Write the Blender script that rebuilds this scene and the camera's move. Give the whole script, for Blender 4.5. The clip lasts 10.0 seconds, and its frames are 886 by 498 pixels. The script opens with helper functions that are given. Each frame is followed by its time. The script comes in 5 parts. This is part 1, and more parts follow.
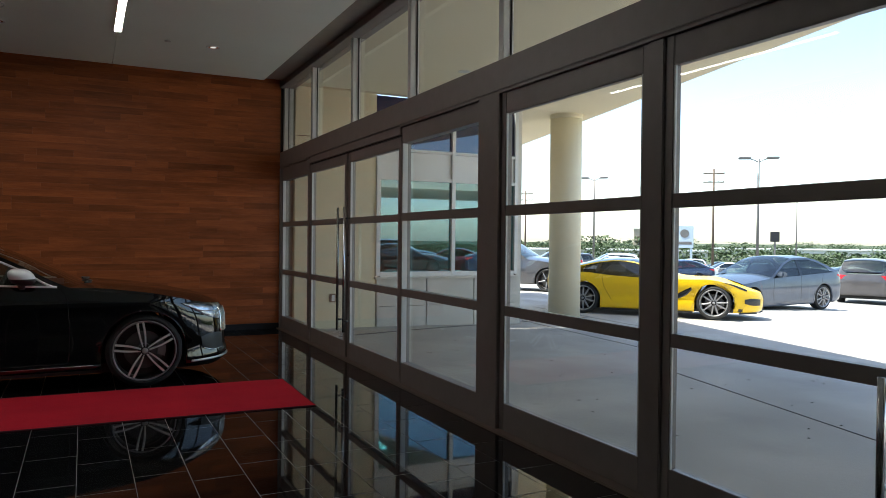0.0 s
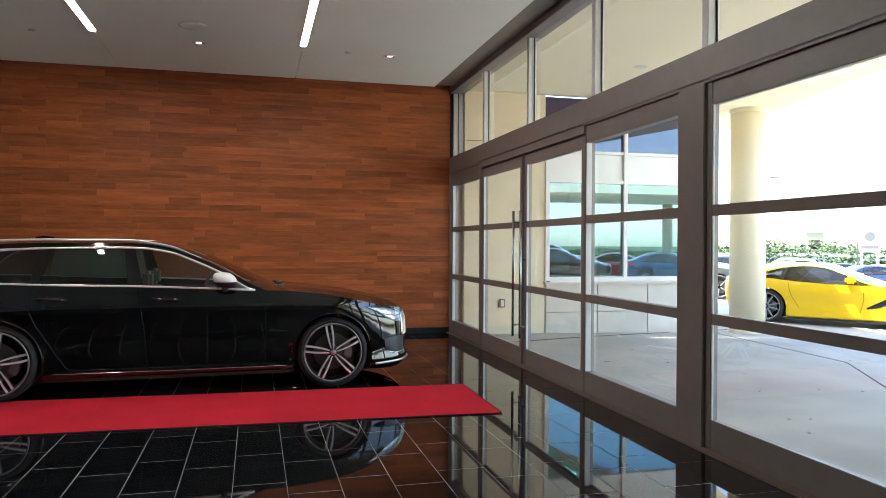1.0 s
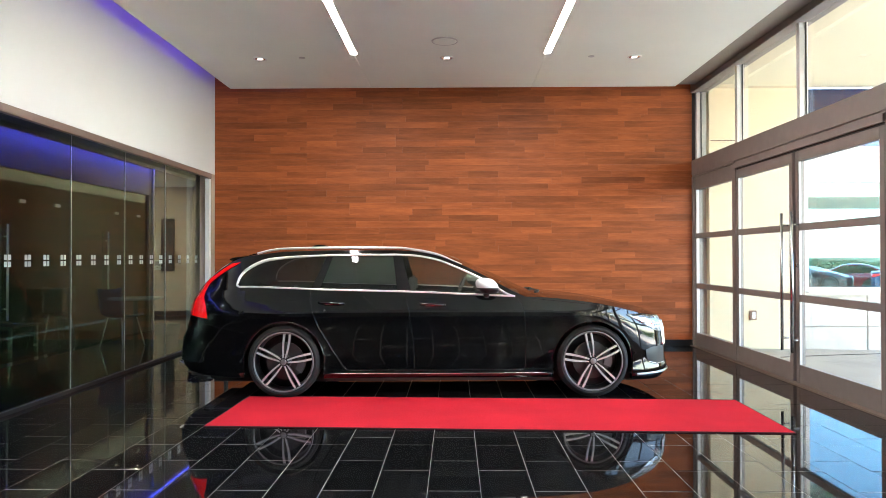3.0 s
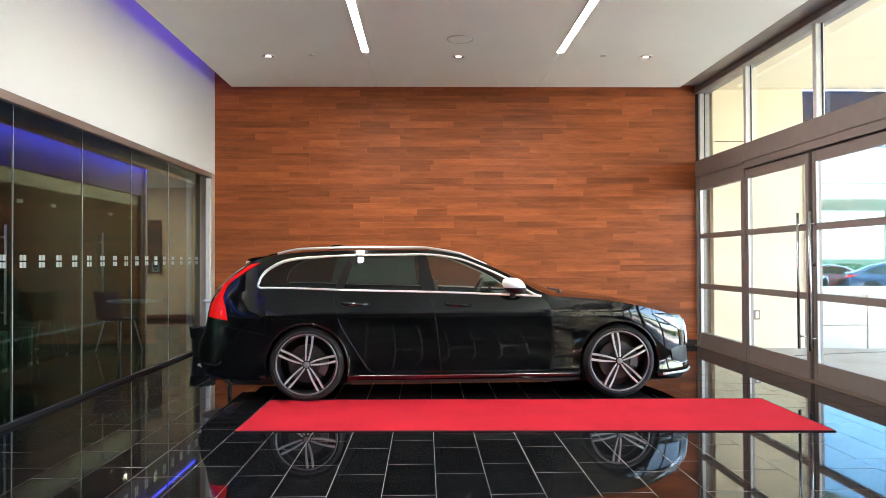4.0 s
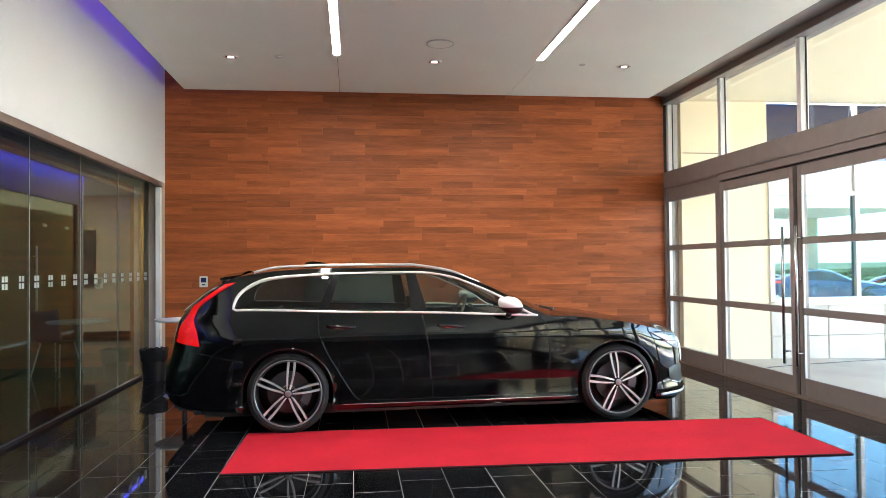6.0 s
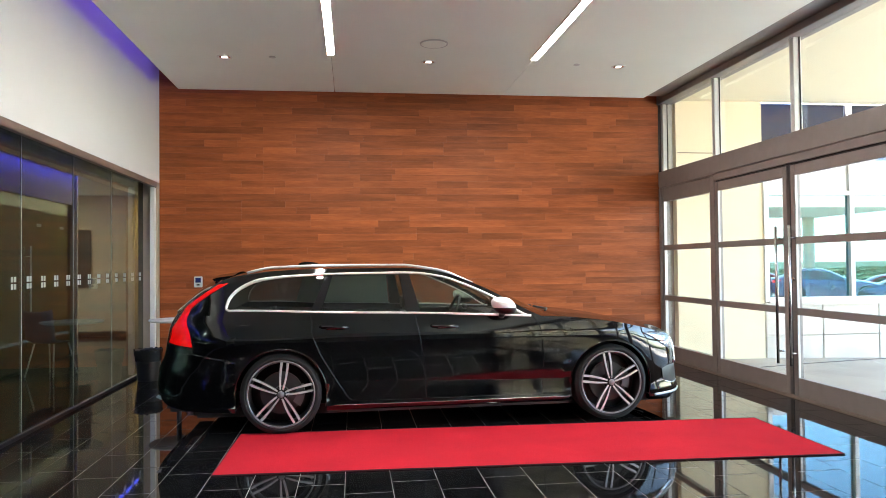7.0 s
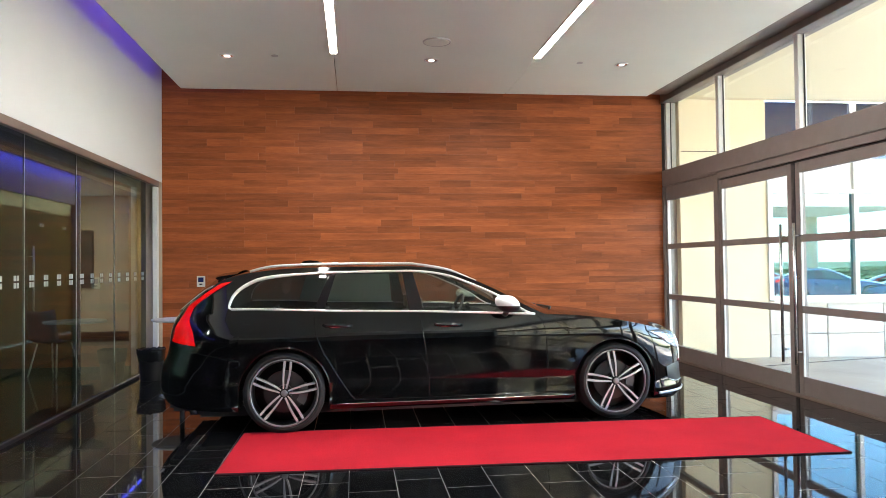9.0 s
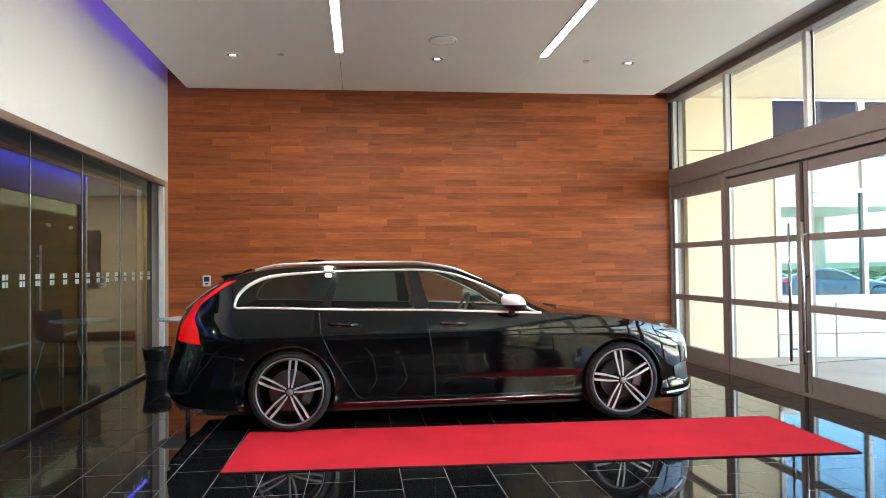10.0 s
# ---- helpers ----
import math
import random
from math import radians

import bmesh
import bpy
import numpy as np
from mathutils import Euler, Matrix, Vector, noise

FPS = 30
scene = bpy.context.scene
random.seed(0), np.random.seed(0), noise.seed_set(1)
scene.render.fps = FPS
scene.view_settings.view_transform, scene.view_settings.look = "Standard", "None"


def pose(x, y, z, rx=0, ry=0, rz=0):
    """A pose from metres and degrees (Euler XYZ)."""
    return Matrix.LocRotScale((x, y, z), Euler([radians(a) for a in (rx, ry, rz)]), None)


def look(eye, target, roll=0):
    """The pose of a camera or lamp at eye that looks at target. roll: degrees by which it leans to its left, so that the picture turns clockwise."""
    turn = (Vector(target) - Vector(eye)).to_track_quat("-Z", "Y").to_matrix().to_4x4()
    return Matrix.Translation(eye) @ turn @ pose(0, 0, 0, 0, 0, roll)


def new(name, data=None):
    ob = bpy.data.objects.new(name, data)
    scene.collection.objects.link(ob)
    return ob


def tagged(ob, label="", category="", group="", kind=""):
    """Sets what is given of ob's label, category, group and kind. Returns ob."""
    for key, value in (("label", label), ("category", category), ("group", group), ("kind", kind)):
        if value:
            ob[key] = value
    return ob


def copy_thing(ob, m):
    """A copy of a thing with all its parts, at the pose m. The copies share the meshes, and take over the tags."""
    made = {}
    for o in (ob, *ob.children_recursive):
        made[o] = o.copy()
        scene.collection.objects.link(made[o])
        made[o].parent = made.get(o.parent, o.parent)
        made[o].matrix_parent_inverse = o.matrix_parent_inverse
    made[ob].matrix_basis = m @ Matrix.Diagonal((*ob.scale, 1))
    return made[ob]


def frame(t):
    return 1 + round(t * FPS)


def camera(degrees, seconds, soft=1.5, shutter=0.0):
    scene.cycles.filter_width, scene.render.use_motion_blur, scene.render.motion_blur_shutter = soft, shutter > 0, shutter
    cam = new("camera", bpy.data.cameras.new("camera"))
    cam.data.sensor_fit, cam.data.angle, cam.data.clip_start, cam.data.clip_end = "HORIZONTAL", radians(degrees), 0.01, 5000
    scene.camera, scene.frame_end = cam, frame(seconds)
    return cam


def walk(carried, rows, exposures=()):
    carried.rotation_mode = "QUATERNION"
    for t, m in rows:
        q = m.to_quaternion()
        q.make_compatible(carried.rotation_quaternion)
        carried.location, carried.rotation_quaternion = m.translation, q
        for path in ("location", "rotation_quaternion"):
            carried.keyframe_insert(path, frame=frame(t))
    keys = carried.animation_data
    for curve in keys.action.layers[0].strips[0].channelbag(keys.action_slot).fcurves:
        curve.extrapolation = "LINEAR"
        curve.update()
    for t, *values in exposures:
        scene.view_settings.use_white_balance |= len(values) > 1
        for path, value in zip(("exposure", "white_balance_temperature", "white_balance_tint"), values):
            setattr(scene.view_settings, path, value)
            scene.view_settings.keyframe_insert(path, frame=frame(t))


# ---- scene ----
cam = camera(63.0, 10.0, 0.7)
PATH = [
    (0, (-0.234, -0.494, 1.43), (0.657, 1.296, 1.404), 0.6),
    (0.5, (-0.345, -0.309, 1.425), (0.35, 1.566, 1.405), 0.5),
    (1, (-0.451, -0.208, 1.41), (0.053, 1.727, 1.396), 0.3),
    (1.5, (-0.519, -0.108, 1.402), (-0.218, 1.87, 1.393), 0.2),
    (2, (-0.632, -0.062, 1.374), (-0.526, 1.935, 1.379), 0.0),
    (2.5, (-0.854, -0.077, 1.381), (-0.852, 1.923, 1.395), -0.0),
    (3, (-1.022, -0.009, 1.34), (-1.054, 1.991, 1.361), -0.1),
    (4.5, (-1.734, 0.219, 1.31), (-1.61, 2.215, 1.344), -0.3),
    (5, (-1.859, 0.439, 1.316), (-1.662, 2.429, 1.356), -0.3),
    (5.5, (-2.108, 0.559, 1.377), (-1.865, 2.544, 1.415), -0.5),
    (5.7, (-2.1, 0.558, 1.41), (-1.855, 2.543, 1.4545), -0.55),
    (7, (-2.041, 0.553, 1.431), (-1.79, 2.537, 1.473), -0.6),
    (7.5, (-2.03, 0.566, 1.433), (-1.77, 2.549, 1.475), -0.6),
    (8, (-2.034, 0.599, 1.422), (-1.775, 2.581, 1.463), -0.7),
    (8.5, (-2.033, 0.593, 1.404), (-1.782, 2.577, 1.449), -0.6),
    (9, (-2.05, 0.578, 1.409), (-1.805, 2.562, 1.453), -0.7),
    (9.5, (-2.066, 0.576, 1.419), (-1.827, 2.562, 1.462), -0.7),
    (10, (-2.047, 0.603, 1.392), (-1.818, 2.589, 1.438), -0.7),
]
EXPOSURES = [(0, 2.12), (0.5, 2.82), (1.0, 3.62), (1.5, 4.26), (2.0, 4.60), (2.6, 4.76), (4.5, 4.72), (5.5, 4.62), (10, 4.60)]
walk(cam, [(t, look(eye, target, roll)) for t, eye, target, roll in PATH], EXPOSURES)

# ---- world, sun, lamps ----
SUN_FROM = Vector((-0.36, 0.17, 0.92)).normalized()
world = bpy.data.worlds.new("sky")
scene.world = world
world.use_nodes = True
wn = world.node_tree.nodes
sky = wn.new("ShaderNodeTexSky")
sky.sky_type = "NISHITA"
sky.sun_disc = False
sky.sun_elevation = math.asin(SUN_FROM.z)
sky.sun_rotation = math.atan2(SUN_FROM.x, SUN_FROM.y)
sky.air_density, sky.dust_density, sky.ozone_density = 1.0, 0.9, 1.0
wn["Background"].inputs["Strength"].default_value = 0.105
world.node_tree.links.new(sky.outputs["Color"], wn["Background"].inputs["Color"])
sun = new("sun", bpy.data.lights.new("sun", "SUN"))
sun.data.energy, sun.data.angle, sun.data.color = 3.3, radians(0.53), (1.0, 0.95, 0.87)
sun.matrix_world = look(SUN_FROM * 40, (0, 0, 0))


# ---- materials ----
def material(name, col, rough=0.5, metal=0.0, var=0.12, scale=4.0, bump=0.0, bscale=60.0, coat=0.0, rnd=0.0,
             stretch=(1, 1, 1), spec=0.5, rvar=0.0, emit=None, strength=0.0):
    m = bpy.data.materials.new(name)
    m.use_nodes = True
    nt, n = m.node_tree, m.node_tree.nodes
    p = n["Principled BSDF"]
    p.inputs["Roughness"].default_value = rough
    p.inputs["Metallic"].default_value = metal
    p.inputs["Coat Weight"].default_value = coat
    p.inputs["Coat Roughness"].default_value = 0.03
    p.inputs["Specular IOR Level"].default_value = spec
    tc, mp = n.new("ShaderNodeTexCoord"), n.new("ShaderNodeMapping")
    mp.inputs["Scale"].default_value = stretch
    nt.links.new(tc.outputs["Object"], mp.inputs["Vector"])
    info = n.new("ShaderNodeObjectInfo")
    off = n.new("ShaderNodeVectorMath")
    off.operation = "SCALE"
    off.inputs[0].default_value = (37.0, 53.0, 29.0)
    nt.links.new(info.outputs["Random"], off.inputs["Scale"])
    nt.links.new(off.outputs["Vector"], mp.inputs["Location"])
    no = n.new("ShaderNodeTexNoise")
    no.inputs["Scale"].default_value = scale
    no.inputs["Detail"].default_value = 6.0
    nt.links.new(mp.outputs["Vector"], no.inputs["Vector"])
    ramp = n.new("ShaderNodeMapRange")
    ramp.inputs["From Min"].default_value, ramp.inputs["From Max"].default_value = 0.3, 0.7
    ramp.inputs["To Min"].default_value, ramp.inputs["To Max"].default_value = 1 - var, 1 + var
    nt.links.new(no.outputs["Fac"], ramp.inputs["Value"])
    value = ramp.outputs["Result"]
    if rnd:
        r2, mul = n.new("ShaderNodeMapRange"), n.new("ShaderNodeMath")
        r2.inputs["To Min"].default_value, r2.inputs["To Max"].default_value = 1 - rnd, 1 + rnd
        nt.links.new(info.outputs["Random"], r2.inputs["Value"])
        mul.operation = "MULTIPLY"
        nt.links.new(value, mul.inputs[0]), nt.links.new(r2.outputs["Result"], mul.inputs[1])
        value = mul.outputs["Value"]
    tint = n.new("ShaderNodeVectorMath")
    tint.operation = "SCALE"
    tint.inputs[0].default_value = col[:3]
    nt.links.new(value, tint.inputs["Scale"])
    nt.links.new(tint.outputs["Vector"], p.inputs["Base Color"])
    if rvar:
        rr = n.new("ShaderNodeMapRange")
        rr.inputs["From Min"].default_value, rr.inputs["From Max"].default_value = 0.3, 0.7
        rr.inputs["To Min"].default_value, rr.inputs["To Max"].default_value = max(0.0, rough - rvar), rough + rvar
        nt.links.new(no.outputs["Fac"], rr.inputs["Value"])
        nt.links.new(rr.outputs["Result"], p.inputs["Roughness"])
    if bump:
        bn, b = n.new("ShaderNodeTexNoise"), n.new("ShaderNodeBump")
        bn.inputs["Scale"].default_value, bn.inputs["Detail"].default_value = bscale, 4.0
        nt.links.new(mp.outputs["Vector"], bn.inputs["Vector"])
        b.inputs["Strength"].default_value, b.inputs["Distance"].default_value = bump, 0.01
        nt.links.new(bn.outputs["Fac"], b.inputs["Height"])
        nt.links.new(b.outputs["Normal"], p.inputs["Normal"])
    if emit:
        p.inputs["Emission Color"].default_value = (*emit, 1)
        p.inputs["Emission Strength"].default_value = strength
    return m


def glass(name, tint=(0.95, 0.97, 0.96), gloss=1.0, mirror=None, base=0.04):
    """A thin pane: clear straight through, with the gloss of glass."""
    m = bpy.data.materials.new(name)
    m.use_nodes = True
    nt, n = m.node_tree, m.node_tree.nodes
    n.remove(n["Principled BSDF"])
    tr, gl, mix, lw, pw, ad = (n.new(k) for k in ("ShaderNodeBsdfTransparent", "ShaderNodeBsdfGlossy", "ShaderNodeMixShader", "ShaderNodeLayerWeight", "ShaderNodeMath", "ShaderNodeMath"))
    tr.inputs["Color"].default_value = (*tint, 1)
    gl.inputs["Roughness"].default_value = 0.0
    gl.inputs["Color"].default_value = (gloss, gloss, gloss, 1)
    lw.inputs["Blend"].default_value = 0.5
    pw.operation, ad.operation = "POWER", "MULTIPLY_ADD"
    pw.inputs[1].default_value, ad.inputs[1].default_value, ad.inputs[2].default_value = 5.0, 0.96, base
    nt.links.new(lw.outputs["Facing"], pw.inputs[0]), nt.links.new(pw.outputs["Value"], ad.inputs[0])
    if mirror:
        gl.inputs["Color"].default_value = (*mirror[1:], 1)
        mix.inputs["Fac"].default_value = mirror[0]
    else:
        nt.links.new(ad.outputs["Value"], mix.inputs["Fac"])
    nt.links.new(tr.outputs["BSDF"], mix.inputs[1]), nt.links.new(gl.outputs["BSDF"], mix.inputs[2])
    nt.links.new(mix.outputs["Shader"], n["Material Output"].inputs["Surface"])
    return m


def wood_material():
    m = material("wood", (0.335, 0.0885, 0.026), 0.47, var=0.30, scale=1.6, stretch=(0.8, 1, 7), rnd=0.22, bump=0.05, bscale=14, spec=0.25)
    nt, n = m.node_tree, m.node_tree.nodes
    p = n["Principled BSDF"]
    mp = next(k for k in n if k.type == "MAPPING")
    fine = n.new("ShaderNodeTexNoise")
    fine.inputs["Scale"].default_value, fine.inputs["Detail"].default_value = 11.0, 8.0
    nt.links.new(mp.outputs["Vector"], fine.inputs["Vector"])
    hue = n.new("ShaderNodeMixRGB")
    hue.blend_type = "MULTIPLY"
    hue.inputs["Fac"].default_value = 0.36
    cr = n.new("ShaderNodeValToRGB")
    cr.color_ramp.elements[0].position, cr.color_ramp.elements[0].color = 0.35, (0.70, 0.61, 0.54, 1)
    cr.color_ramp.elements[1].position, cr.color_ramp.elements[1].color = 0.62, (1.1, 1.12, 1.15, 1)
    nt.links.new(fine.outputs["Fac"], cr.inputs["Fac"])
    old = p.inputs["Base Color"].links[0].from_socket
    nt.links.new(old, hue.inputs["Color1"]), nt.links.new(cr.outputs["Color"], hue.inputs["Color2"])
    nt.links.new(hue.outputs["Color"], p.inputs["Base Color"])
    return m


WOOD = wood_material()
BACKING = material("backing", (0.03, 0.02, 0.015), 0.8)
TILE = material("black_granite", (0.007, 0.007, 0.0075), 0.03, var=0.5, scale=60, rnd=0.2, bump=0.004, bscale=3, spec=0.62, rvar=0.015)
GROUT = material("grout", (0.42, 0.405, 0.38), 0.7, var=0.2, scale=30)
CEIL = material("ceiling_paint", (0.87, 0.91, 0.84), 0.8, var=0.02, scale=1.2, bump=0.03, bscale=120)
WHITE = material("white_paint", (0.60, 0.60, 0.58), 0.6, var=0.02, scale=1.0, bump=0.03, bscale=150)
CREAM = material("cream_stucco", (0.78, 0.695, 0.50), 0.85, var=0.05, scale=1.5, bump=0.25, bscale=90)
CREAM2 = material("cream_soffit", (0.82, 0.735, 0.535), 0.85, var=0.03, scale=1.0, bump=0.1, bscale=90)
STONE = material("pale_stone", (0.66, 0.62, 0.55), 0.8, var=0.08, scale=5, bump=0.2, bscale=70, rnd=0.04)
FRAME = material("bronze_grey_aluminium", (0.24, 0.205, 0.19), 0.42, 0.1, var=0.06, scale=8, bump=0.02, bscale=200)
FRAME_D = material("dark_gasket", (0.02, 0.02, 0.021), 0.5)
FRAME_W = material("pale_aluminium", (0.72, 0.71, 0.69), 0.4, 0.1, var=0.04, scale=6)
RAIL_B = material("brown_aluminium", (0.22, 0.165, 0.135), 0.4, 0.4, var=0.05)
STEEL = material("brushed_steel", (0.55, 0.55, 0.55), 0.25, 1.0, var=0.08, scale=20)
CHROME = material("chrome", (0.88, 0.88, 0.88), 0.16, 0.9, var=0.03)
SATIN = material("satin_silver", (0.70, 0.70, 0.71), 0.32, 0.7, var=0.04)
SILVER = material("silver_paint", (0.80, 0.80, 0.80), 0.3, 0.1, var=0.03, coat=0.5)
PANE = glass("clear_glass")
PANE_P = glass("partition_glass", (0.48, 0.53, 0.48), gloss=0.6, base=0.035)
PANE_O = glass("smoky_glass", (0.47, 0.64, 0.55))
PANE_T = glass("teal_glass", (0.20, 0.50, 0.53), mirror=(0.24, 0.64, 0.86, 0.98))
PANE_N = glass("navy_glass", (0.05, 0.06, 0.10), mirror=(0.14, 0.55, 0.62, 0.78))
CARPET = material("red_carpet", (0.50, 0.015, 0.029), 0.95, var=0.10, scale=2.0, bump=0.6, bscale=420, spec=0.1)
BINDING = material("black_binding", (0.05, 0.004, 0.006), 0.9)
CONCRETE = material("concrete", (0.43, 0.40, 0.36), 0.9, var=0.16, scale=0.9, bump=0.25, bscale=24)


def ground_material():
    """Concrete round the building, worn asphalt in the car park, grass far beyond it."""
    m = material("ground_cover", (0.43, 0.40, 0.36), 0.9, var=0.16, scale=0.9, bump=0.25, bscale=24)
    nt, n = m.node_tree, m.node_tree.nodes
    p = n["Principled BSDF"]
    tc = next(k for k in n if k.type == "TEX_COORD")
    far = n.new("ShaderNodeVectorMath")
    far.operation = "LENGTH"
    nt.links.new(tc.outputs["Object"], far.inputs[0])
    col = p.inputs["Base Color"].links[0].from_socket
    for near, end, tone in ((26.0, 30.0, (0.20, 0.195, 0.185, 1)), (125.0, 150.0, (0.05, 0.068, 0.03, 1))):
        mr, mx = n.new("ShaderNodeMapRange"), n.new("ShaderNodeMixRGB")
        mr.inputs["From Min"].default_value, mr.inputs["From Max"].default_value = near, end
        nt.links.new(far.outputs["Value"], mr.inputs["Value"])
        nt.links.new(mr.outputs["Result"], mx.inputs["Fac"])
        nt.links.new(col, mx.inputs["Color1"])
        mx.inputs["Color2"].default_value = tone
        col = mx.outputs["Color"]
    nt.links.new(col, p.inputs["Base Color"])
    return m


GROUND = ground_material()
JOINT = material("joint_sealant", (0.11, 0.10, 0.095), 0.9)
LIGHT = material("lit_diffuser", (0.9, 0.9, 0.9), 0.5, emit=(1.0, 0.97, 0.92), strength=6.0)
BULB = material("lit_reflector", (0.8, 0.8, 0.8), 0.2, emit=(1.0, 0.97, 0.92), strength=0.2)
BLUE = material("blue_led", (0.1, 0.1, 0.6), 0.5, emit=(0.22, 0.12, 1.0), strength=0.6)
BLUE2 = material("blue_led_bright", (0.1, 0.1, 0.6), 0.5, emit=(0.07, 0.08, 1.0), strength=1.7)
# Corridor bulkhead tone: the shade up there is put into this grey.
BULK = material("shade_toned_grey", (0.34, 0.35, 0.33), 0.7, var=0.04)
TRIM = material("bright_trim", (0.88, 0.88, 0.87), 0.28, 0.55, var=0.03)
SIGN = material("pale_blue_sign", (0.42, 0.50, 0.56), 0.5, var=0.05)
SIDEGLASS = glass("dark_side_glass", (0.10, 0.11, 0.12))
DARKWALL = material("dark_brown_paint", (0.06, 0.052, 0.047), 0.7, var=0.08)
BLACK = material("black_plastic", (0.012, 0.012, 0.013), 0.45, var=0.1, bump=0.05, bscale=200)
RUBBER = material("tyre_rubber", (0.018, 0.018, 0.018), 0.75, var=0.15, scale=30, bump=0.1, bscale=90)
PAINT_B = material("black_car_paint", (0.0022, 0.0021, 0.0024), 0.045, 0.0, var=0.1, spec=0.85)
GLOSS_B = material("gloss_black", (0.006, 0.006, 0.007), 0.06, coat=0.6)
CARGLASS = glass("car_glass", (0.52, 0.58, 0.51), base=0.09)
CARGLASS_D = glass("privacy_glass", (0.25, 0.29, 0.27), base=0.08)
REDLENS = material("red_lens", (0.50, 0.004, 0.004), 0.10, coat=0.4, var=0.3, scale=9, emit=(1.0, 0.004, 0.004), strength=0.016)
SEAT = material("grey_leather", (0.09, 0.088, 0.085), 0.5, var=0.1, bump=0.1, bscale=120)
DISC = material("brake_disc", (0.10, 0.098, 0.095), 0.5, 0.7)
GREY_GREEN = material("grey_green_sheet", (0.30, 0.34, 0.29), 0.9)
PAINT_Y = material("yellow_car_paint", (0.80, 0.50, 0.004), 0.35, coat=0.25, var=0.02)
PAINT_S = material("blue_grey_car_paint", (0.065, 0.085, 0.125), 0.3, 0.3, coat=0.6)
PAINT_V = material("brown_grey_car_paint", (0.085, 0.078, 0.078), 0.35, 0.3, coat=0.6)
PAINT_W = material("white_car_paint", (0.72, 0.72, 0.72), 0.25, coat=1.0, var=0.02)
PAINT_BK = material("dark_car_paint", (0.012, 0.012, 0.014), 0.2, coat=1.0)
PAINT_R = material("red_car_paint", (0.42, 0.015, 0.015), 0.25, coat=1.0)
PAINT_BL = material("navy_car_paint", (0.02, 0.035, 0.08), 0.25, 0.3, coat=1.0)
PAINT_GREY = material("grey_car_paint", (0.09, 0.092, 0.10), 0.28, 0.6, coat=1.0)
POLE = material("painted_pole", (0.16, 0.15, 0.14), 0.5, 0.3)
TIMBER = material("weathered_timber", (0.12, 0.085, 0.06), 0.9, var=0.3, scale=3)
LEAF = material("foliage", (0.052, 0.082, 0.032), 0.8, var=0.4, scale=0.6)
BARK = material("bark", (0.10, 0.075, 0.05), 0.9, var=0.3)
TEAL = material("teal_fabric", (0.20, 0.42, 0.47), 0.8, var=0.1, bump=0.2, bscale=200)
OCHRE = material("ochre_paint", (0.50, 0.33, 0.18), 0.8, var=0.04)
TAUPE = material("taupe_paint", (0.43, 0.345, 0.26), 0.8, var=0.04)
DARKFLOOR = material("dark_floor", (0.007, 0.007, 0.007), 0.06, var=0.3, scale=10)
SCREEN = material("panel_screen", (0.02, 0.03, 0.12), 0.15)
ART = material("dark_canvas", (0.045, 0.042, 0.038), 0.7, var=0.6, scale=3)
SEAL = material("joint_seal", (0.42, 0.46, 0.43), 0.4)
# Office green for the back wall, lightened to look better lit.
GREEN_LIT = material("office_green_lit", (0.33, 0.39, 0.33), 0.8, var=0.05)
SLATE = material("slate_plastic", (0.09, 0.15, 0.19), 0.5)
# The same office green, darkened for the dimmer end wall.
GREEN_DIM = material("office_green_dim", (0.17, 0.20, 0.155), 0.8, var=0.05)
DECAL = material("frosted_film", (0.34, 0.37, 0.36), 0.7)
BAG = material("bin_liner", (0.01, 0.01, 0.01), 0.25, bump=0.5, bscale=40)


# ---- mesh helpers ----
def part(name, bm, mat, parent=None, label="", smooth=False, shadow=True, m=None):
    if isinstance(bm, bmesh.types.BMesh):
        me = bpy.data.meshes.new(name)
        bm.to_mesh(me)
        bm.free()
    else:
        me = bm
    if not me.materials:
        for k in mat if isinstance(mat, (list, tuple)) else [mat]:
            me.materials.append(k)
    if smooth:
        me.polygons.foreach_set("use_smooth", [True] * len(me.polygons))
        me.update()
    ob = new(name, me)
    if parent:
        ob.parent = parent
    if m is not None:
        ob.matrix_basis = m
    if label:
        tagged(ob, label)
    ob.visible_shadow = shadow
    return ob


def thing(name, label, category, m=None, group="", kind=""):
    ob = new(name)
    ob.empty_display_size = 0.1
    if m is not None:
        ob.matrix_basis = m
    return tagged(ob, label, category, group, kind)


def box(x0, x1, y0, y1, z0, z1, bev=0.0, bm=None):
    own = bm or bmesh.new()
    r = bmesh.ops.create_cube(own, size=1.0)
    for v in r["verts"]:
        v.co = Vector(((x0 + x1) / 2 + v.co.x * (x1 - x0), (y0 + y1) / 2 + v.co.y * (y1 - y0), (z0 + z1) / 2 + v.co.z * (z1 - z0)))
    if bev:
        es = list({e for v in r["verts"] for e in v.link_edges})
        bmesh.ops.bevel(own, geom=es, offset=bev, segments=2, affect="EDGES")
    return own


